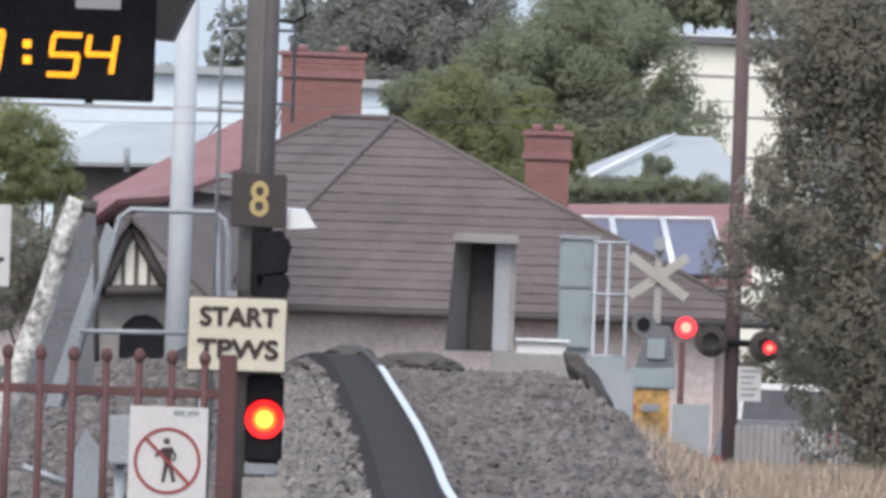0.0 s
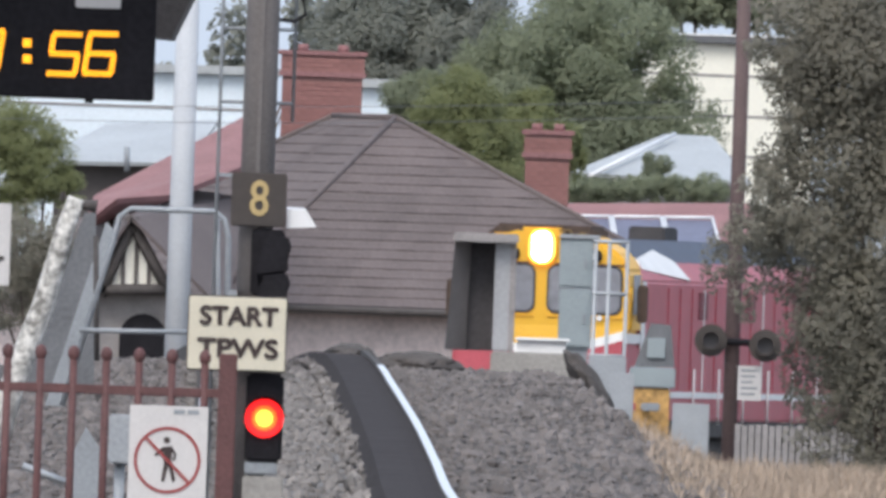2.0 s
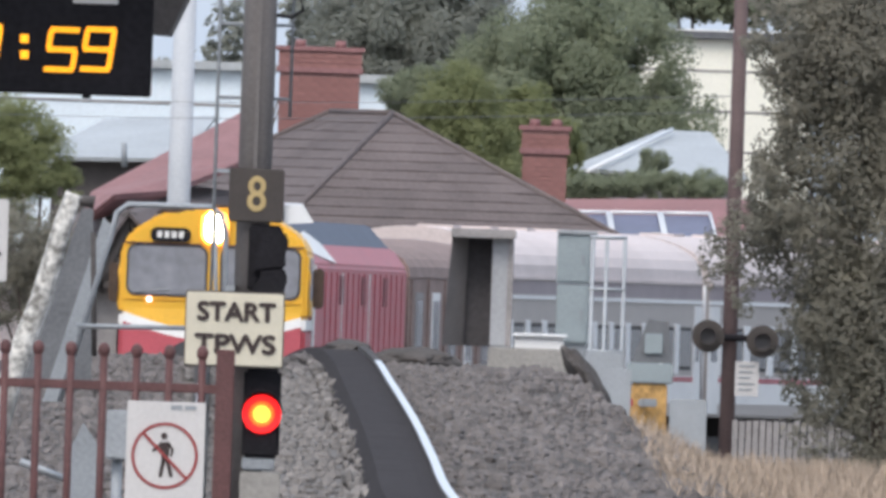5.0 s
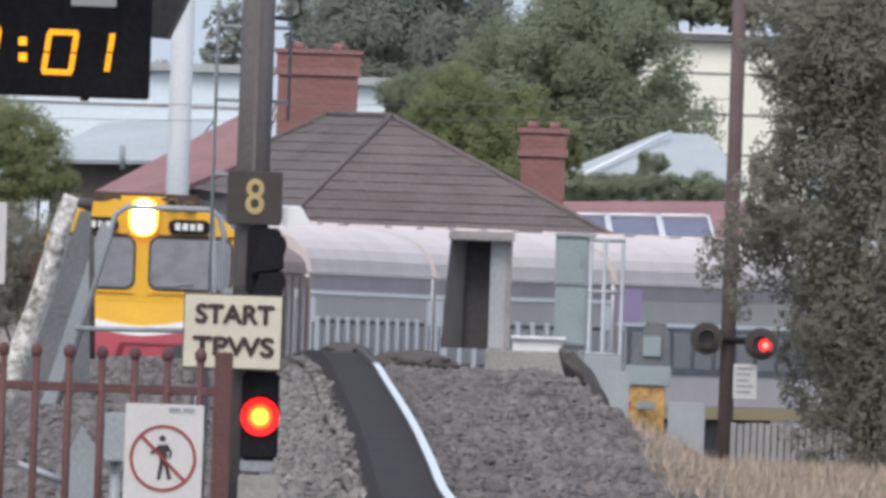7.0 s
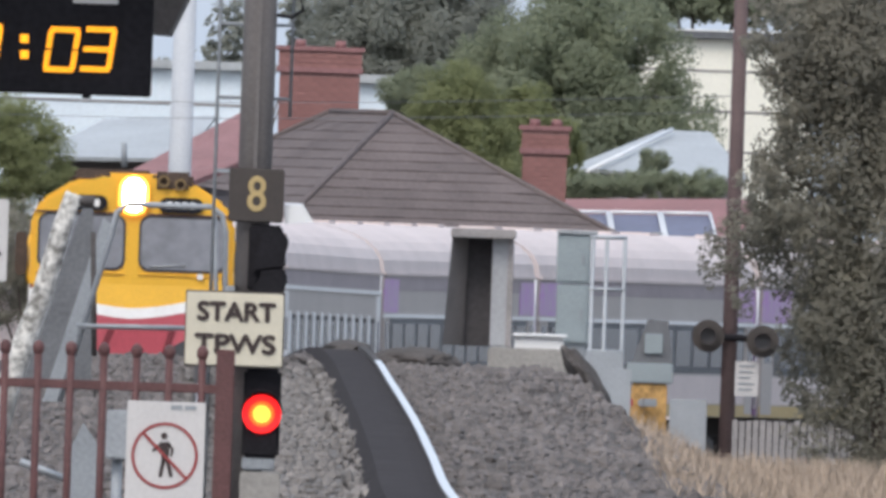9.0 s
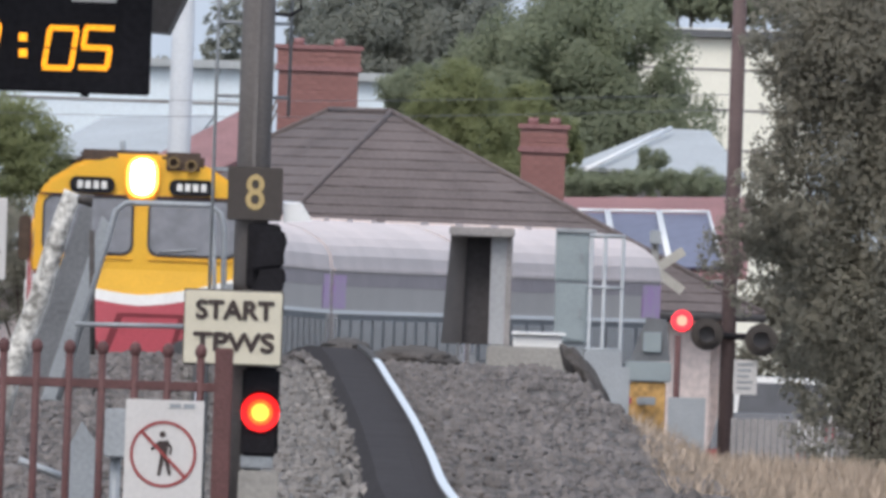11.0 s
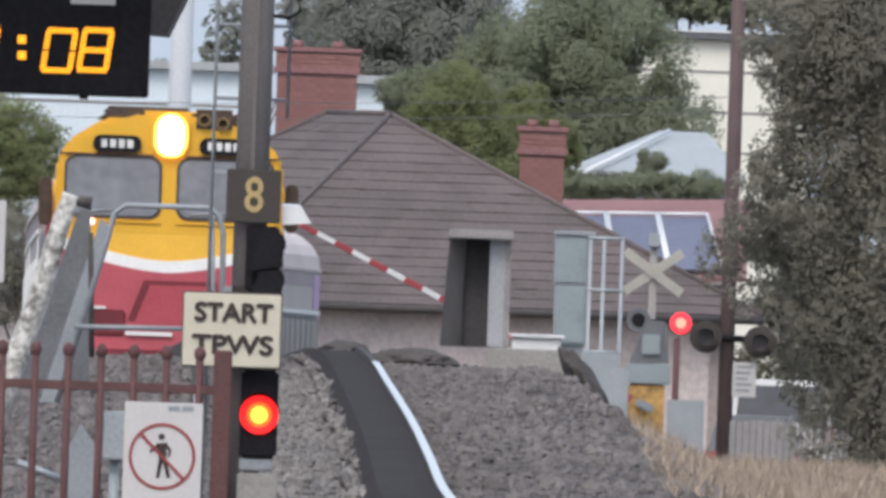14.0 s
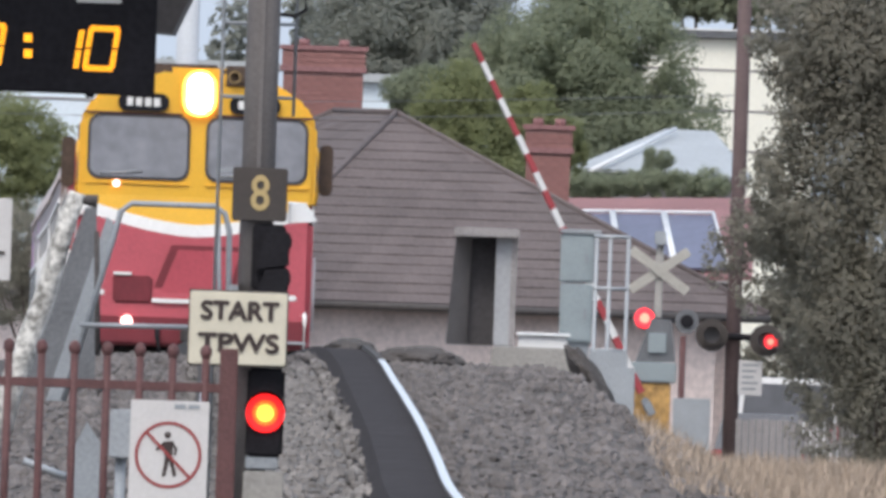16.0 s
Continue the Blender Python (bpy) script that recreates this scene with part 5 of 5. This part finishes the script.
def build_cabinet():
    y = 330.0
    x0, x1 = 1.396, 1.784
    zg = ground_z((x0 + x1) / 2, y)
    c = thing("equipment_cabinet", ((x0 + x1) / 2, y, zg), "tall grey-green steel equipment cabinet on a pedestal", "cabinet")
    zb, zm, zt = 1.621, 2.33, 2.946
    wpart("lower_case", box(x0, x1, y - 0.2, y + 0.25, zb, zm - 0.01, 0.012), "cabinet_grey", c)
    wpart("upper_case", box(x0 - 0.01, x1, y - 0.2, y + 0.25, zm, zt - 0.03, 0.012), "cabinet_grey", c)
    wpart("lid", box(x0 - 0.02, x1 + 0.08, y - 0.24, y + 0.28, zt - 0.03, zt + 0.02, 0.01), "galvanised", c)
    for za, zb2 in ((zb, zm - 0.01), (zm, zt - 0.03)):
        wpart("door", box(x0 + 0.025, x1 - 0.03, y - 0.212, y - 0.195, za + 0.03, zb2 - 0.03, 0.004), "cabinet_grey", c)
        wpart("door_handle", box(x1 - 0.10, x1 - 0.075, y - 0.235, y - 0.21, (za + zb2) / 2 - 0.06, (za + zb2) / 2 + 0.06, 0.004), "grey_steel", c)
    wpart("pedestal", box(x0 + 0.03, x1 - 0.03, y - 0.15, y + 0.2, zg, zb), "grey_steel", c)
    f = thing("access_frame", (2.023, 331, zg), "galvanised tube access frame beside a cabinet", "frame")
    xs = [1.819, 1.98, 2.195]
    for x in xs:
        wpart("upright", rod((x, 331, zg), (x, 331, 2.88), 0.024), "galvanised", f)
    for v in (2.893, 2.276, 1.538):
        wpart("crossbar", rod((xs[0] - 0.05, 331, v), (xs[2] + 0.02, 331, v), 0.024), "galvanised", f)
        wpart("brace", rod((xs[2], 331, v), (xs[2], 331.9, v), 0.02), "galvanised", f)
    b = thing("junction_box", (1.992, 329, zg), "pale grey metal junction box", "box")
    wpart("case", box(1.758, 2.212, 328.9, 329.3, 1.091, 1.531, 0.015), "galvanised", b)
    wpart("leg", box(1.892, 2.092, 329, 329.2, zg, 1.091), "grey_steel", b)
    b = thing("relay_case", (2.157, 328, zg), "pale grey relay case on the ground", "box")
    wpart("case", box(2.024, 2.303, 327.8, 328.3, zg, 1.354, 0.015), "galvanised", b)
    g = thing("metal_screen", (3.645, 408, -1.35), "pale metal guard screen by the crossing", "screen")
    wpart("sheet", box(3.438, 3.984, 408, 408.06, -1.4, 0.602, 0.01), "galvanised", g)


BOOM = (3.011, 405.0, 0.546)


def build_crossing():
    zg = -1.35
    x, y, z = BOOM
    m = thing("boom_machine", (x, y + 0.3, zg), "crossing boom machine with an orange pedestal", "barrier machine")
    wpart("pedestal", box(2.844, 3.369, y + 0.1, y + 0.6, zg, 0.827, 0.02), "orange_paint", m, "faded orange pedestal")
    wpart("case", box(2.773, 3.446, y + 0.05, y + 0.65, 0.827, 1.123, 0.02), "cabinet_grey", m)
    v = [(2.835, 405.0, 1.115), (3.426, 405.0, 1.135), (3.356, 405.0, 1.741), (3.059, 405.0, 1.764)]
    wpart("bracket", solid([(p[0], y + 0.2, p[2]) for p in v] + [(p[0], y + 0.35, p[2]) for p in v], [(0, 1, 2, 3), (7, 6, 5, 4)] + [(k, (k + 1) % 4, 4 + (k + 1) % 4, 4 + k) for k in range(4)]), "sheet_grey", m, "dark grey steel bracket")
    wpart("bracket_plate", box(3.021, 3.283, y + 0.15, y + 0.22, 1.257, 1.553, 0.01), "cabinet_grey", m)
    wpart("hub", rod((x, y - 0.1, z), (x, y + 0.2, z), 0.06, None, 16), "grey_steel", m)
    # boom arm: lies along -x from its pivot when down
    arm = part("boom_arm", box(0.02, 0.22, -0.04, 0.04, -0.06, 0.06, 0.015), "grey_steel", m, "red and white striped boom arm with a counterweight")
    n, length = 19, 5.85
    for k in range(n):
        a, b = 0.15 + (length - 0.15) * k / n, 0.15 + (length - 0.15) * (k + 1) / n
        h0, h1 = 0.052 - 0.018 * k / n, 0.052 - 0.018 * (k + 1) / n
        v = [(-a, yy, s * h0) for yy in (-0.03, 0.03) for s in (-1, 1)] + [(-b, yy, s * h1) for yy in (-0.03, 0.03) for s in (-1, 1)]
        part("stripe", solid(v, [(0, 1, 3, 2), (4, 6, 7, 5), (0, 4, 5, 1), (2, 3, 7, 6), (1, 5, 7, 3), (0, 2, 6, 4)]), "white_paint" if k % 2 else "boom_red", arm)
    # near lights on the tall pole
    px = 4.2
    p = thing("crossing_light_pole", (px, 400, zg), "tall brown pole with crossing lights and a small white sign", "signal pole")
    wpart("pole", rod((px, 400, zg), (px, 400, 8.5), 0.115, 0.10, 14), "pole_brown", p)
    wpart("crossarm", rod((3.825, 399.85, 1.558), (4.638, 399.85, 1.542), 0.05), "black", p)
    for c in ((3.889, 400.0, 1.563), (4.671, 400.0, 1.509)):
        hd = wpart("light_head", disc(c[0], c[2], 0.235, 399.72, 399.78), "plate_black", p, "black round target board")
        wpart("light_hood", ring(c[0], c[2], 0.12, 0.145, 399.50, 399.75, 20), "plate_black", hd)
        wpart("lens", disc(c[0], c[2], 0.115, 399.70, 399.73), "lens_grey", hd)
    c = (4.462, 400.0, 0.966)
    sg = wpart("white_sign", box(c[0] - 0.17, c[0] + 0.17, 399.85, 399.87, c[2] - 0.25, c[2] + 0.25, 0.004), "sign_white", p, "small white notice")
    for k in range(5):
        wpart("text_bar", box(c[0] - 0.12, c[0] + 0.11 - 0.03 * (k % 3), 399.84, 399.852, c[2] + 0.17 - 0.085 * k, c[2] + 0.2 - 0.085 * k), "grey_steel", sg)
    # far lights and crossbuck
    fx = 3.805
    q = thing("crossbuck_post", (fx, 490, zg), "white crossbuck sign on a post with two flashing lights", "crossing sign")
    wpart("post", rod((fx, 490, zg), (fx, 490, 3.042), 0.07), "concrete", q)
    cz = 2.395
    for s in (-1, 1):
        bm = box(-0.62, 0.62, 489.88 - 0.02 * s, 489.90 - 0.02 * s, -0.085, 0.085, 0.006)
        bmesh.ops.transform(bm, matrix=Matrix.Translation((fx, 0, cz)) @ pose(0, 0, 0, 0, 35 * s, 0), verts=bm.verts)
        wpart("cross_board", bm, "weathered_white", q)
    wpart("cap_lamp", box(fx - 0.1, fx + 0.1, 489.8, 490.2, 2.843, 3.092, 0.02), "galvanised", q)
    wpart("crossarm", rod((3.483, 489.85, 1.539), (4.379, 489.85, 1.521), 0.04), "black", q)
    for c in ((3.572, 490.0, 1.552), (4.319, 490.0, 1.519)):
        hd = wpart("light_head", disc(c[0], c[2], 0.21, 489.72, 489.78), "sheet_grey", q, "black round target board")
        wpart("lens", disc(c[0], c[2], 0.12, 489.70, 489.73), "black", hd)
    pp = thing("brown_post", (4.087, 469, -1.3), "short brown steel post", "post")
    pp.location = (4.243, 488, zg)
    part("shaft", rod((0, 0, 0), (0, 0, 1.274 - zg), 0.06), "rust_red", pp)


def build_cables():
    """Two slack service cables reaching from the brown pole to a far pole out of sight."""
    for z0, z1 in ((5.02, 5.6), (4.80, 5.3)):
        c = thing("overhead_cable", (4.2, 400, z0), "thin dark overhead cable from the brown pole", "cable", group="overhead cables")
        pts = [(-24.0 * k / 16, 150 * k / 16, (z1 - z0) * k / 16 - 0.5 * math.sin(math.pi * k / 16)) for k in range(17)]
        part("wire", pipe(pts, 0.0055, 6), "sheet_grey", c)


flash_lamps = []


def build_flashers():
    """The glowing discs of the crossing lights; each sits in its lamp and draws back when it is out."""
    for key, c, base, r in (("far_left", (3.572, 490.0, 1.552), 490, 0.175), ("far_right", (4.319, 490.0, 1.519), 490, 0.185), ("near", (4.736, 400.0, 1.495), 400, 0.095)):
        ob = thing("flashing_lamp", (c[0], base, c[2]), "red flashing crossing lamp", "lamp", group="crossing lamps")
        part("glow", disc(0, 0, r, -0.012, 0.0, 24), "flash_red", ob)
        part("glow_core", disc(0, 0, r * 0.5, -0.018, -0.006, 20), "flash_core", ob)
        flash_lamps.append((key, ob, (c[0], base * REACH - 0.31, c[2])))


def build_lineside():
    # leaning pale trunk
    pts = [(-3.139, 205.0, 1.604), (-3.045, 205.0, 1.899), (-2.931, 205.0, 2.215), (-2.839, 205.0, 2.572), (-2.773, 205.0, 2.824), (-2.706, 205.0, 3.026)]
    t = thing("dead_tree", (pts[0][0], 205, pts[0][2] - 0.3), "leaning mottled pale tree trunk cut at the top", "tree trunk")
    wpart("trunk", pipe([(pts[0][0] - 0.12, 205, ground_z(pts[0][0], 205) - 0.1), *pts], 0.10, 14, None, 0.066), "birch", t)
    wpart("stub", rod((-2.704, 205.0, 2.984), (-2.554, 205.0, 2.965), 0.03, 0.05, 8), "timber_dark", t)
    # grey leaning board with its tube guard
    s = thing("grey_ramp_board", (-2.624, 206, ground_z(-2.6, 206)), "leaning grey steel sheet beside the track", "sheet")
    v = [(-3.07, 206.0, 1.602), (-2.544, 206.0, 1.62), (-2.573, 206.0, 2.924), (-2.657, 206.0, 2.921)]
    wpart("sheet", solid([(a, 206, c) for a, b, c in v] + [(a, 206.05, c) for a, b, c in v], [(0, 1, 2, 3), (7, 6, 5, 4)] + [(k, (k + 1) % 4, 4 + (k + 1) % 4, 4 + k) for k in range(4)]), "sheet_grey", s)
    b = thing("leaning_channel", (-2.66, 203, ground_z(-2.7, 203)), "leaning pale grey steel channel beside the track", "steel bar")
    v = [(-2.86, 1.50), (-2.73, 1.50), (-2.40, 2.80), (-2.46, 2.86)]
    wpart("channel", plate(v, 203, 203.05, None, 0.006), "grey_steel", b)
    g = thing("tube_guard", (-1.94, 200, ground_z(-2, 200)), "bent grey steel tube guard rail", "guard rail")
    pp = [(-2.693, 200.0, 1.524), (-2.369, 200.0, 2.712), (-2.327, 200.0, 2.896), (-2.248, 200.0, 2.956), (-1.647, 200.0, 2.956), (-1.576, 200.0, 2.902), (-1.543, 200.0, 2.781), (-1.52, 200.0, 1.646)]
    wpart("hoop", pipe([Vector((a, 200, c)) for a, b, c in pp], 0.021), "grey_steel", g)
    wpart("inner_leg", pipe([Vector((-1.627, 200.1, 2.941)), Vector((-1.578, 200.1, 1.887))], 0.016), "grey_steel", g)
    wpart("toe_bar", rod((-2.589, 199.9, 2.071), (-1.778, 199.9, 2.083), 0.018), "grey_steel", g)
    wpart("back_leg", pipe([Vector((-2.496, 200.3, 2.748)), Vector((-2.457, 200.3, 1.855))], 0.02), "timber_dark", g)
    # pale pole behind the line
    x = -4.212
    p = thing("power_pole", (x, 446, -1.2), "pale grey concrete power pole", "pole")
    part("pole", rod((0, 0, 0), (0, 0, 6.413 + 1.2 + 1.5), 0.195, 0.175, 16), "pale_concrete", p)
    # grey stakes and boxes beside the track behind the fence
    b = thing("pointed_stake", (-1.881, 150, ground_z(-2, 150)), "grey pointed concrete stake", "stake")
    v = [(-1.952, 150.0, 1.102), (-1.766, 150.0, 1.108), (-1.798, 150.0, 1.594), (-1.888, 150.0, 1.719), (-1.95, 150.0, 1.589)]
    wpart("stake", solid([(a, 150, c) for a, b, c in v] + [(a, 150.15, c) for a, b, c in v], [(0, 1, 2, 3, 4), (9, 8, 7, 6, 5)] + [(k, (k + 1) % 5, 5 + (k + 1) % 5, 5 + k) for k in range(5)]), "grey_steel", b)
    b = thing("grey_box", (-1.722, 152, ground_z(-2, 152)), "pale grey metal lineside box", "box")
    wpart("case", box(-1.787, -1.664, 152, 152.3, 1.514, 1.782, 0.01), "galvanised", b)
    wpart("leg", rod((-1.722, 152.1, ground_z(-2, 152) - 0.1), (-1.722, 152.1, 1.521), 0.03), "grey_steel", b)
    b = thing("slanted_bar", (-2.07, 148, 1.419), "grey steel bar lying across stones", "bar")
    wpart("bar", rod((-2.192, 148.0, 1.517), (-1.954, 148.0, 1.435), 0.02), "galvanised", b)
    # paling fence beyond the grass
    f = thing("paling_fence", (4.253, 345, -1.3), "low grey paling fence", "fence")
    for k in range(34):
        xx = 3.691 + k * 0.085
        wpart("paling", box(xx, xx + 0.07, 345, 345.03, -1.35, 0.70 + 0.04 * noise.noise((k * 1.3, 0, 0)), 0.004), "timber_grey", f)


def build_road_vehicle(at, w, length, h, paint, label, category, van=False):
    """A car or van seen from behind, waiting on the road past the line."""
    v = thing("parked_van" if van else "parked_car", at, label, category)
    wl = 0.62 * h if van else 0.56 * h
    hw = w / 2
    body = part("body", plate([(-hw, 0.22), (hw, 0.22), (hw, wl), (hw - 0.05, wl + 0.05), (-hw + 0.05, wl + 0.05), (-hw, wl)], 0, length, None, 0.06), paint, v)
    tw, y0, y1 = hw - (0.10 if van else 0.22), 0.12 if van else 0.45, length - (1.1 if van else 1.5)
    low = [(-hw + 0.05, 0.04, wl), (hw - 0.05, 0.04, wl), (hw - 0.05, y1 + 0.6, wl), (-hw + 0.05, y1 + 0.6, wl)]
    top = [(-tw, y0, h), (tw, y0, h), (tw, y1, h), (-tw, y1, h)]
    part("cabin", solid(low + top, [(0, 1, 5, 4), (1, 2, 6, 5), (2, 3, 7, 6), (3, 0, 4, 7), (4, 5, 6, 7), (3, 2, 1, 0)]), paint, v)
    lean = lambda z: 0.04 + (y0 - 0.04) * (z - wl) / (h - wl) - 0.02
    a, c = wl + 0.06, h - 0.10
    part("rear_window", solid([(-tw + 0.02, lean(a), a), (tw - 0.02, lean(a), a), (tw - 0.08, lean(c), c), (-tw + 0.08, lean(c), c), (-tw + 0.02, lean(a) + 0.03, a), (tw - 0.02, lean(a) + 0.03, a), (tw - 0.08, lean(c) + 0.03, c), (-tw + 0.08, lean(c) + 0.03, c)],
                              [(0, 1, 2, 3), (7, 6, 5, 4), (0, 4, 5, 1), (1, 5, 6, 2), (2, 6, 7, 3), (3, 7, 4, 0)]), "carriage_glass", v, "dark rear window")
    part("bumper", box(-hw + 0.02, hw - 0.02, -0.10, 0.1, 0.28, 0.50, 0.04), "sheet_grey", v)
    part("plate_bar", box(-0.24, 0.24, -0.02, 0.0, 0.58, 0.69, 0.004), "sign_white", body)
    for sx in (-1, 1):
        part("tail_light", box(min(sx * (hw - 0.20), sx * (hw - 0.01)), max(sx * (hw - 0.20), sx * (hw - 0.01)), -0.025, 0.05, wl - 0.30, wl + 0.02, 0.015), "tail_red", body, "red tail light")
        for yy in (0.75, length - 0.8):
            wh = part("wheel", rod((sx * (hw - 0.20), yy, 0.31), (sx * (hw + 0.01), yy, 0.31), 0.31, None, 18), "tyre", v)
            part("hubcap", rod((sx * (hw + 0.005), yy, 0.31), (sx * (hw + 0.02), yy, 0.31), 0.19, None, 14), "galvanised", wh)


build_road_vehicle((5.60, 481.5, ground_z(5.6, 481.5)), 1.72, 4.2, 1.50, "car_dark", "dark blue-grey hatchback waiting beyond the crossing", "car")
build_road_vehicle((6.15, 490.5, ground_z(6.15, 490.5)), 1.85, 4.8, 2.12, "white_paint", "white van standing beyond the crossing", "van", True)


def build_grass():
    rng = np.random.default_rng(21)
    v, f = [], []
    x0, x1 = 1.599, 3.971
    for k in range(32000):
        y = 186 + 44 * rng.random()
        x = x0 + (x1 - x0 + 0.8) * rng.random()
        if rng.random() > (x - x0 + 0.25) / 1.0:
            continue
        z = ground_z(x, y) - 0.02
        h = 0.05 + 0.16 * rng.random()
        a = rng.random() * math.tau
        dx, dy = 0.006 * math.cos(a), 0.006 * math.sin(a)
        lx, ly = (rng.random() - 0.5) * 0.2, (rng.random() - 0.5) * 0.2
        i = len(v)
        v += [(x - dx, y - dy, z), (x + dx, y + dy, z), (x + lx, y + ly, z + h)]
        f.append((i, i + 1, i + 2))
    ob = mesh_of("dry_grass", v, f, "dry_grass")
    tagged(ob, "dry straw-coloured grass on the bank", "grass", kind="stuff")


def build_stones():
    """Loose ballast stones over the bank."""
    rng = np.random.default_rng(5)
    ico = bmesh.new()
    bmesh.ops.create_icosphere(ico, subdivisions=1, radius=1.0)
    base = np.array([v.co[:] for v in ico.verts])
    tri = [tuple(v.index for v in fc.verts) for fc in ico.faces]
    ico.free()
    sets = {"ballast_stones": ([], []), "pale_stones": ([], [])}
    for k in range(34000):
        y = 150 + 142 * rng.random() ** 0.9
        d = rng.uniform(-2.6, 3.2)
        x = line_x(y) + d
        z = ground_z(x, y)
        r = 0.011 + 0.030 * rng.random() ** 2 if k < 28000 else 0.028 + 0.045 * rng.random() ** 2
        if 0.24 < d < 0.85:
            if rng.random() > (0.46 - d) / 0.22:
                continue
            z += 0.07
        v, f = sets["pale_stones" if -0.95 < d < 0.47 + 0.2 * noise.noise((y * 0.2, 0, 0)) and y < 262 + 12 * rng.random() else "ballast_stones"]
        q = base * (0.6 + 0.8 * rng.random(base.shape)) * r + (x, y, z - r * 0.05)
        i = len(v)
        v += q.tolist()
        f += [tuple(i + a for a in t) for t in tri]
    M["stone"] = mat("stone", (0.116, 0.102, 0.096), 0.95, 0, 0.80, 0.45, 2.5, 0.4, None, None, 0.25)
    M["pale_stone"] = mat("pale_stone", (0.168, 0.152, 0.140), 0.95, 0, 0.80, 0.6, 3.0, 0.4, None, None, 0.3)
    for nm, lab, m in (("ballast_stones", "loose crushed grey-brown ballast stones", "stone"), ("pale_stones", "pale crushed stones between the rails", "pale_stone")):
        tagged(mesh_of(nm, *sets[nm], m), lab, "stones", kind="stuff")


def build_heap(at, sx, sy, sz, label, seed, lean=0.0):
    """A lumpy heap of dark soil; one stands in for shade at the bank's edge."""
    h = thing("soil_heap", at, label, "soil heap")
    bm = bmesh.new()
    bmesh.ops.create_icosphere(bm, subdivisions=4, radius=1.0)
    for v in bm.verts:
        k = 1 + 0.16 * noise.noise(v.co * 2.2 + Vector((seed, 0, 0))) + 0.05 * noise.noise(v.co * 6.0)
        v.co = Vector((v.co.x * sx * k, v.co.y * sy * k, v.co.z * sz * k))
    bmesh.ops.transform(bm, matrix=pose(0, 0, 0, 0, lean, 0), verts=bm.verts)
    part("mound", bm, "soil", h)


build_heap((-0.224, 285.0, 1.533), 0.46, 0.7, 0.15, "low heap of dark soil on the crest", 1.0)
# tilted dark lump put where the slope of the bank only lies in shadow
build_heap((1.545, 280.0, 1.37), 0.46, 0.5, 0.13, "tilted dark lump drawn for shade at the bank's edge", 9.0, 57)
build_heap((-0.885, 275.0, 1.665), 0.25, 1.2, 0.11, "low dark hump of soil beside the rail", 4.0)
build_hut()
build_cabinet()
build_crossing()
build_cables()
build_flashers()
build_lineside()
build_grass()
build_stones()


# ---- distances from the eye, in metres ----
def lay_out():
    for ob in [o for o in scene.objects if o.parent is None and o.type in ("MESH", "EMPTY")]:
        if ob.name in ("ground", "ballast_stones", "pale_stones", "dry_grass"):
            ob.data.transform(Matrix.Diagonal((1, REACH, 1, 1)))
        elif ob.name in ("railway_track", "platform"):
            for p in ob.children_recursive:
                p.data.transform(Matrix.Diagonal((1, REACH, 1, 1)))
            ob.location.y *= REACH
        else:
            ob.location.y *= REACH


lay_out()


# ---- what moves ----
def motions():
    times = [0.25 * k for k in range(65)]
    start = run_at(340.0)
    walk(locomotive, [(t, vehicle_pose(start + run_left(t), 19.2)) for t in times])
    for k, ca in enumerate(carriages):
        walk(ca, [(t, vehicle_pose(start + run_left(t) + 33.0 + (CAR + 0.4) * k, CAR)) for t in times])
    walk(luggage_van, [(t, vehicle_pose(start + run_left(t) + 19.6, 13.0)) for t in times])
    # boom rises once the last carriage has cleared the road
    arm = bpy.data.objects["boom_arm"]
    x, y, z = BOOM
    walk(arm, [(t, pose(0, -0.45, z + 1.35, 0, 0, 19) @ pose(0, 0, 0, 0, a, 0)) for t, a in ((0, 0), (12.4, 0), (13.0, 4), (13.4, 11.5), (13.6, 15.5), (13.8, 20), (14.0, 24.6), (14.2, 29), (14.4, 33.2), (14.6, 37.2), (14.8, 40.2), (15.0, 43.4), (15.2, 47.2), (15.5, 53.3), (15.75, 57.4), (16.0, 61))])
    # clock segments stand out when lit and draw back into the case when out
    for name, s, ob in clock_segments:
        rows, was = [], None
        for sec in range(54, 72):
            digit = {"tens": sec % 60 // 10, "units": sec % 10, "minutes": 9 if sec < 60 else 0}[name]
            on = s in SEG[digit]
            t0 = max(0.0, sec - 54 - 0.2)
            if on != was:
                if was is not None and t0 <= 15.9:
                    rows.append((t0 - 1 / 30, pose(0, 0 if was else 0.03, 0)))
                if t0 <= 15.9:
                    rows.append((t0, pose(0, 0 if on else 0.03, 0)))
                was = on
        rows.append((16.0, pose(0, rows[-1][1].translation.y, 0)))
        walk(ob, rows)
    for key, ob, (x, y, z) in flash_lamps:
        first, half, lit = {"far_left": (0.25, 0.7125, 0), "far_right": (0.25, 0.7125, 1), "near": (0.05, 0.7375, 1)}[key]
        marks = [0.0] + [first + half * k for k in range(30) if first + half * k < 15.95] + [16.0]
        rows = []
        for k, (t0, t1) in enumerate(zip(marks, marks[1:])):
            yy = y if (k + lit) % 2 else y + 0.06
            rows.append((t0, pose(x, yy, z)))
            rows.append((max(t0, t1 - (0 if t1 == 16.0 else 1 / 30)), pose(x, yy, z)))
        walk(ob, rows)


motions()
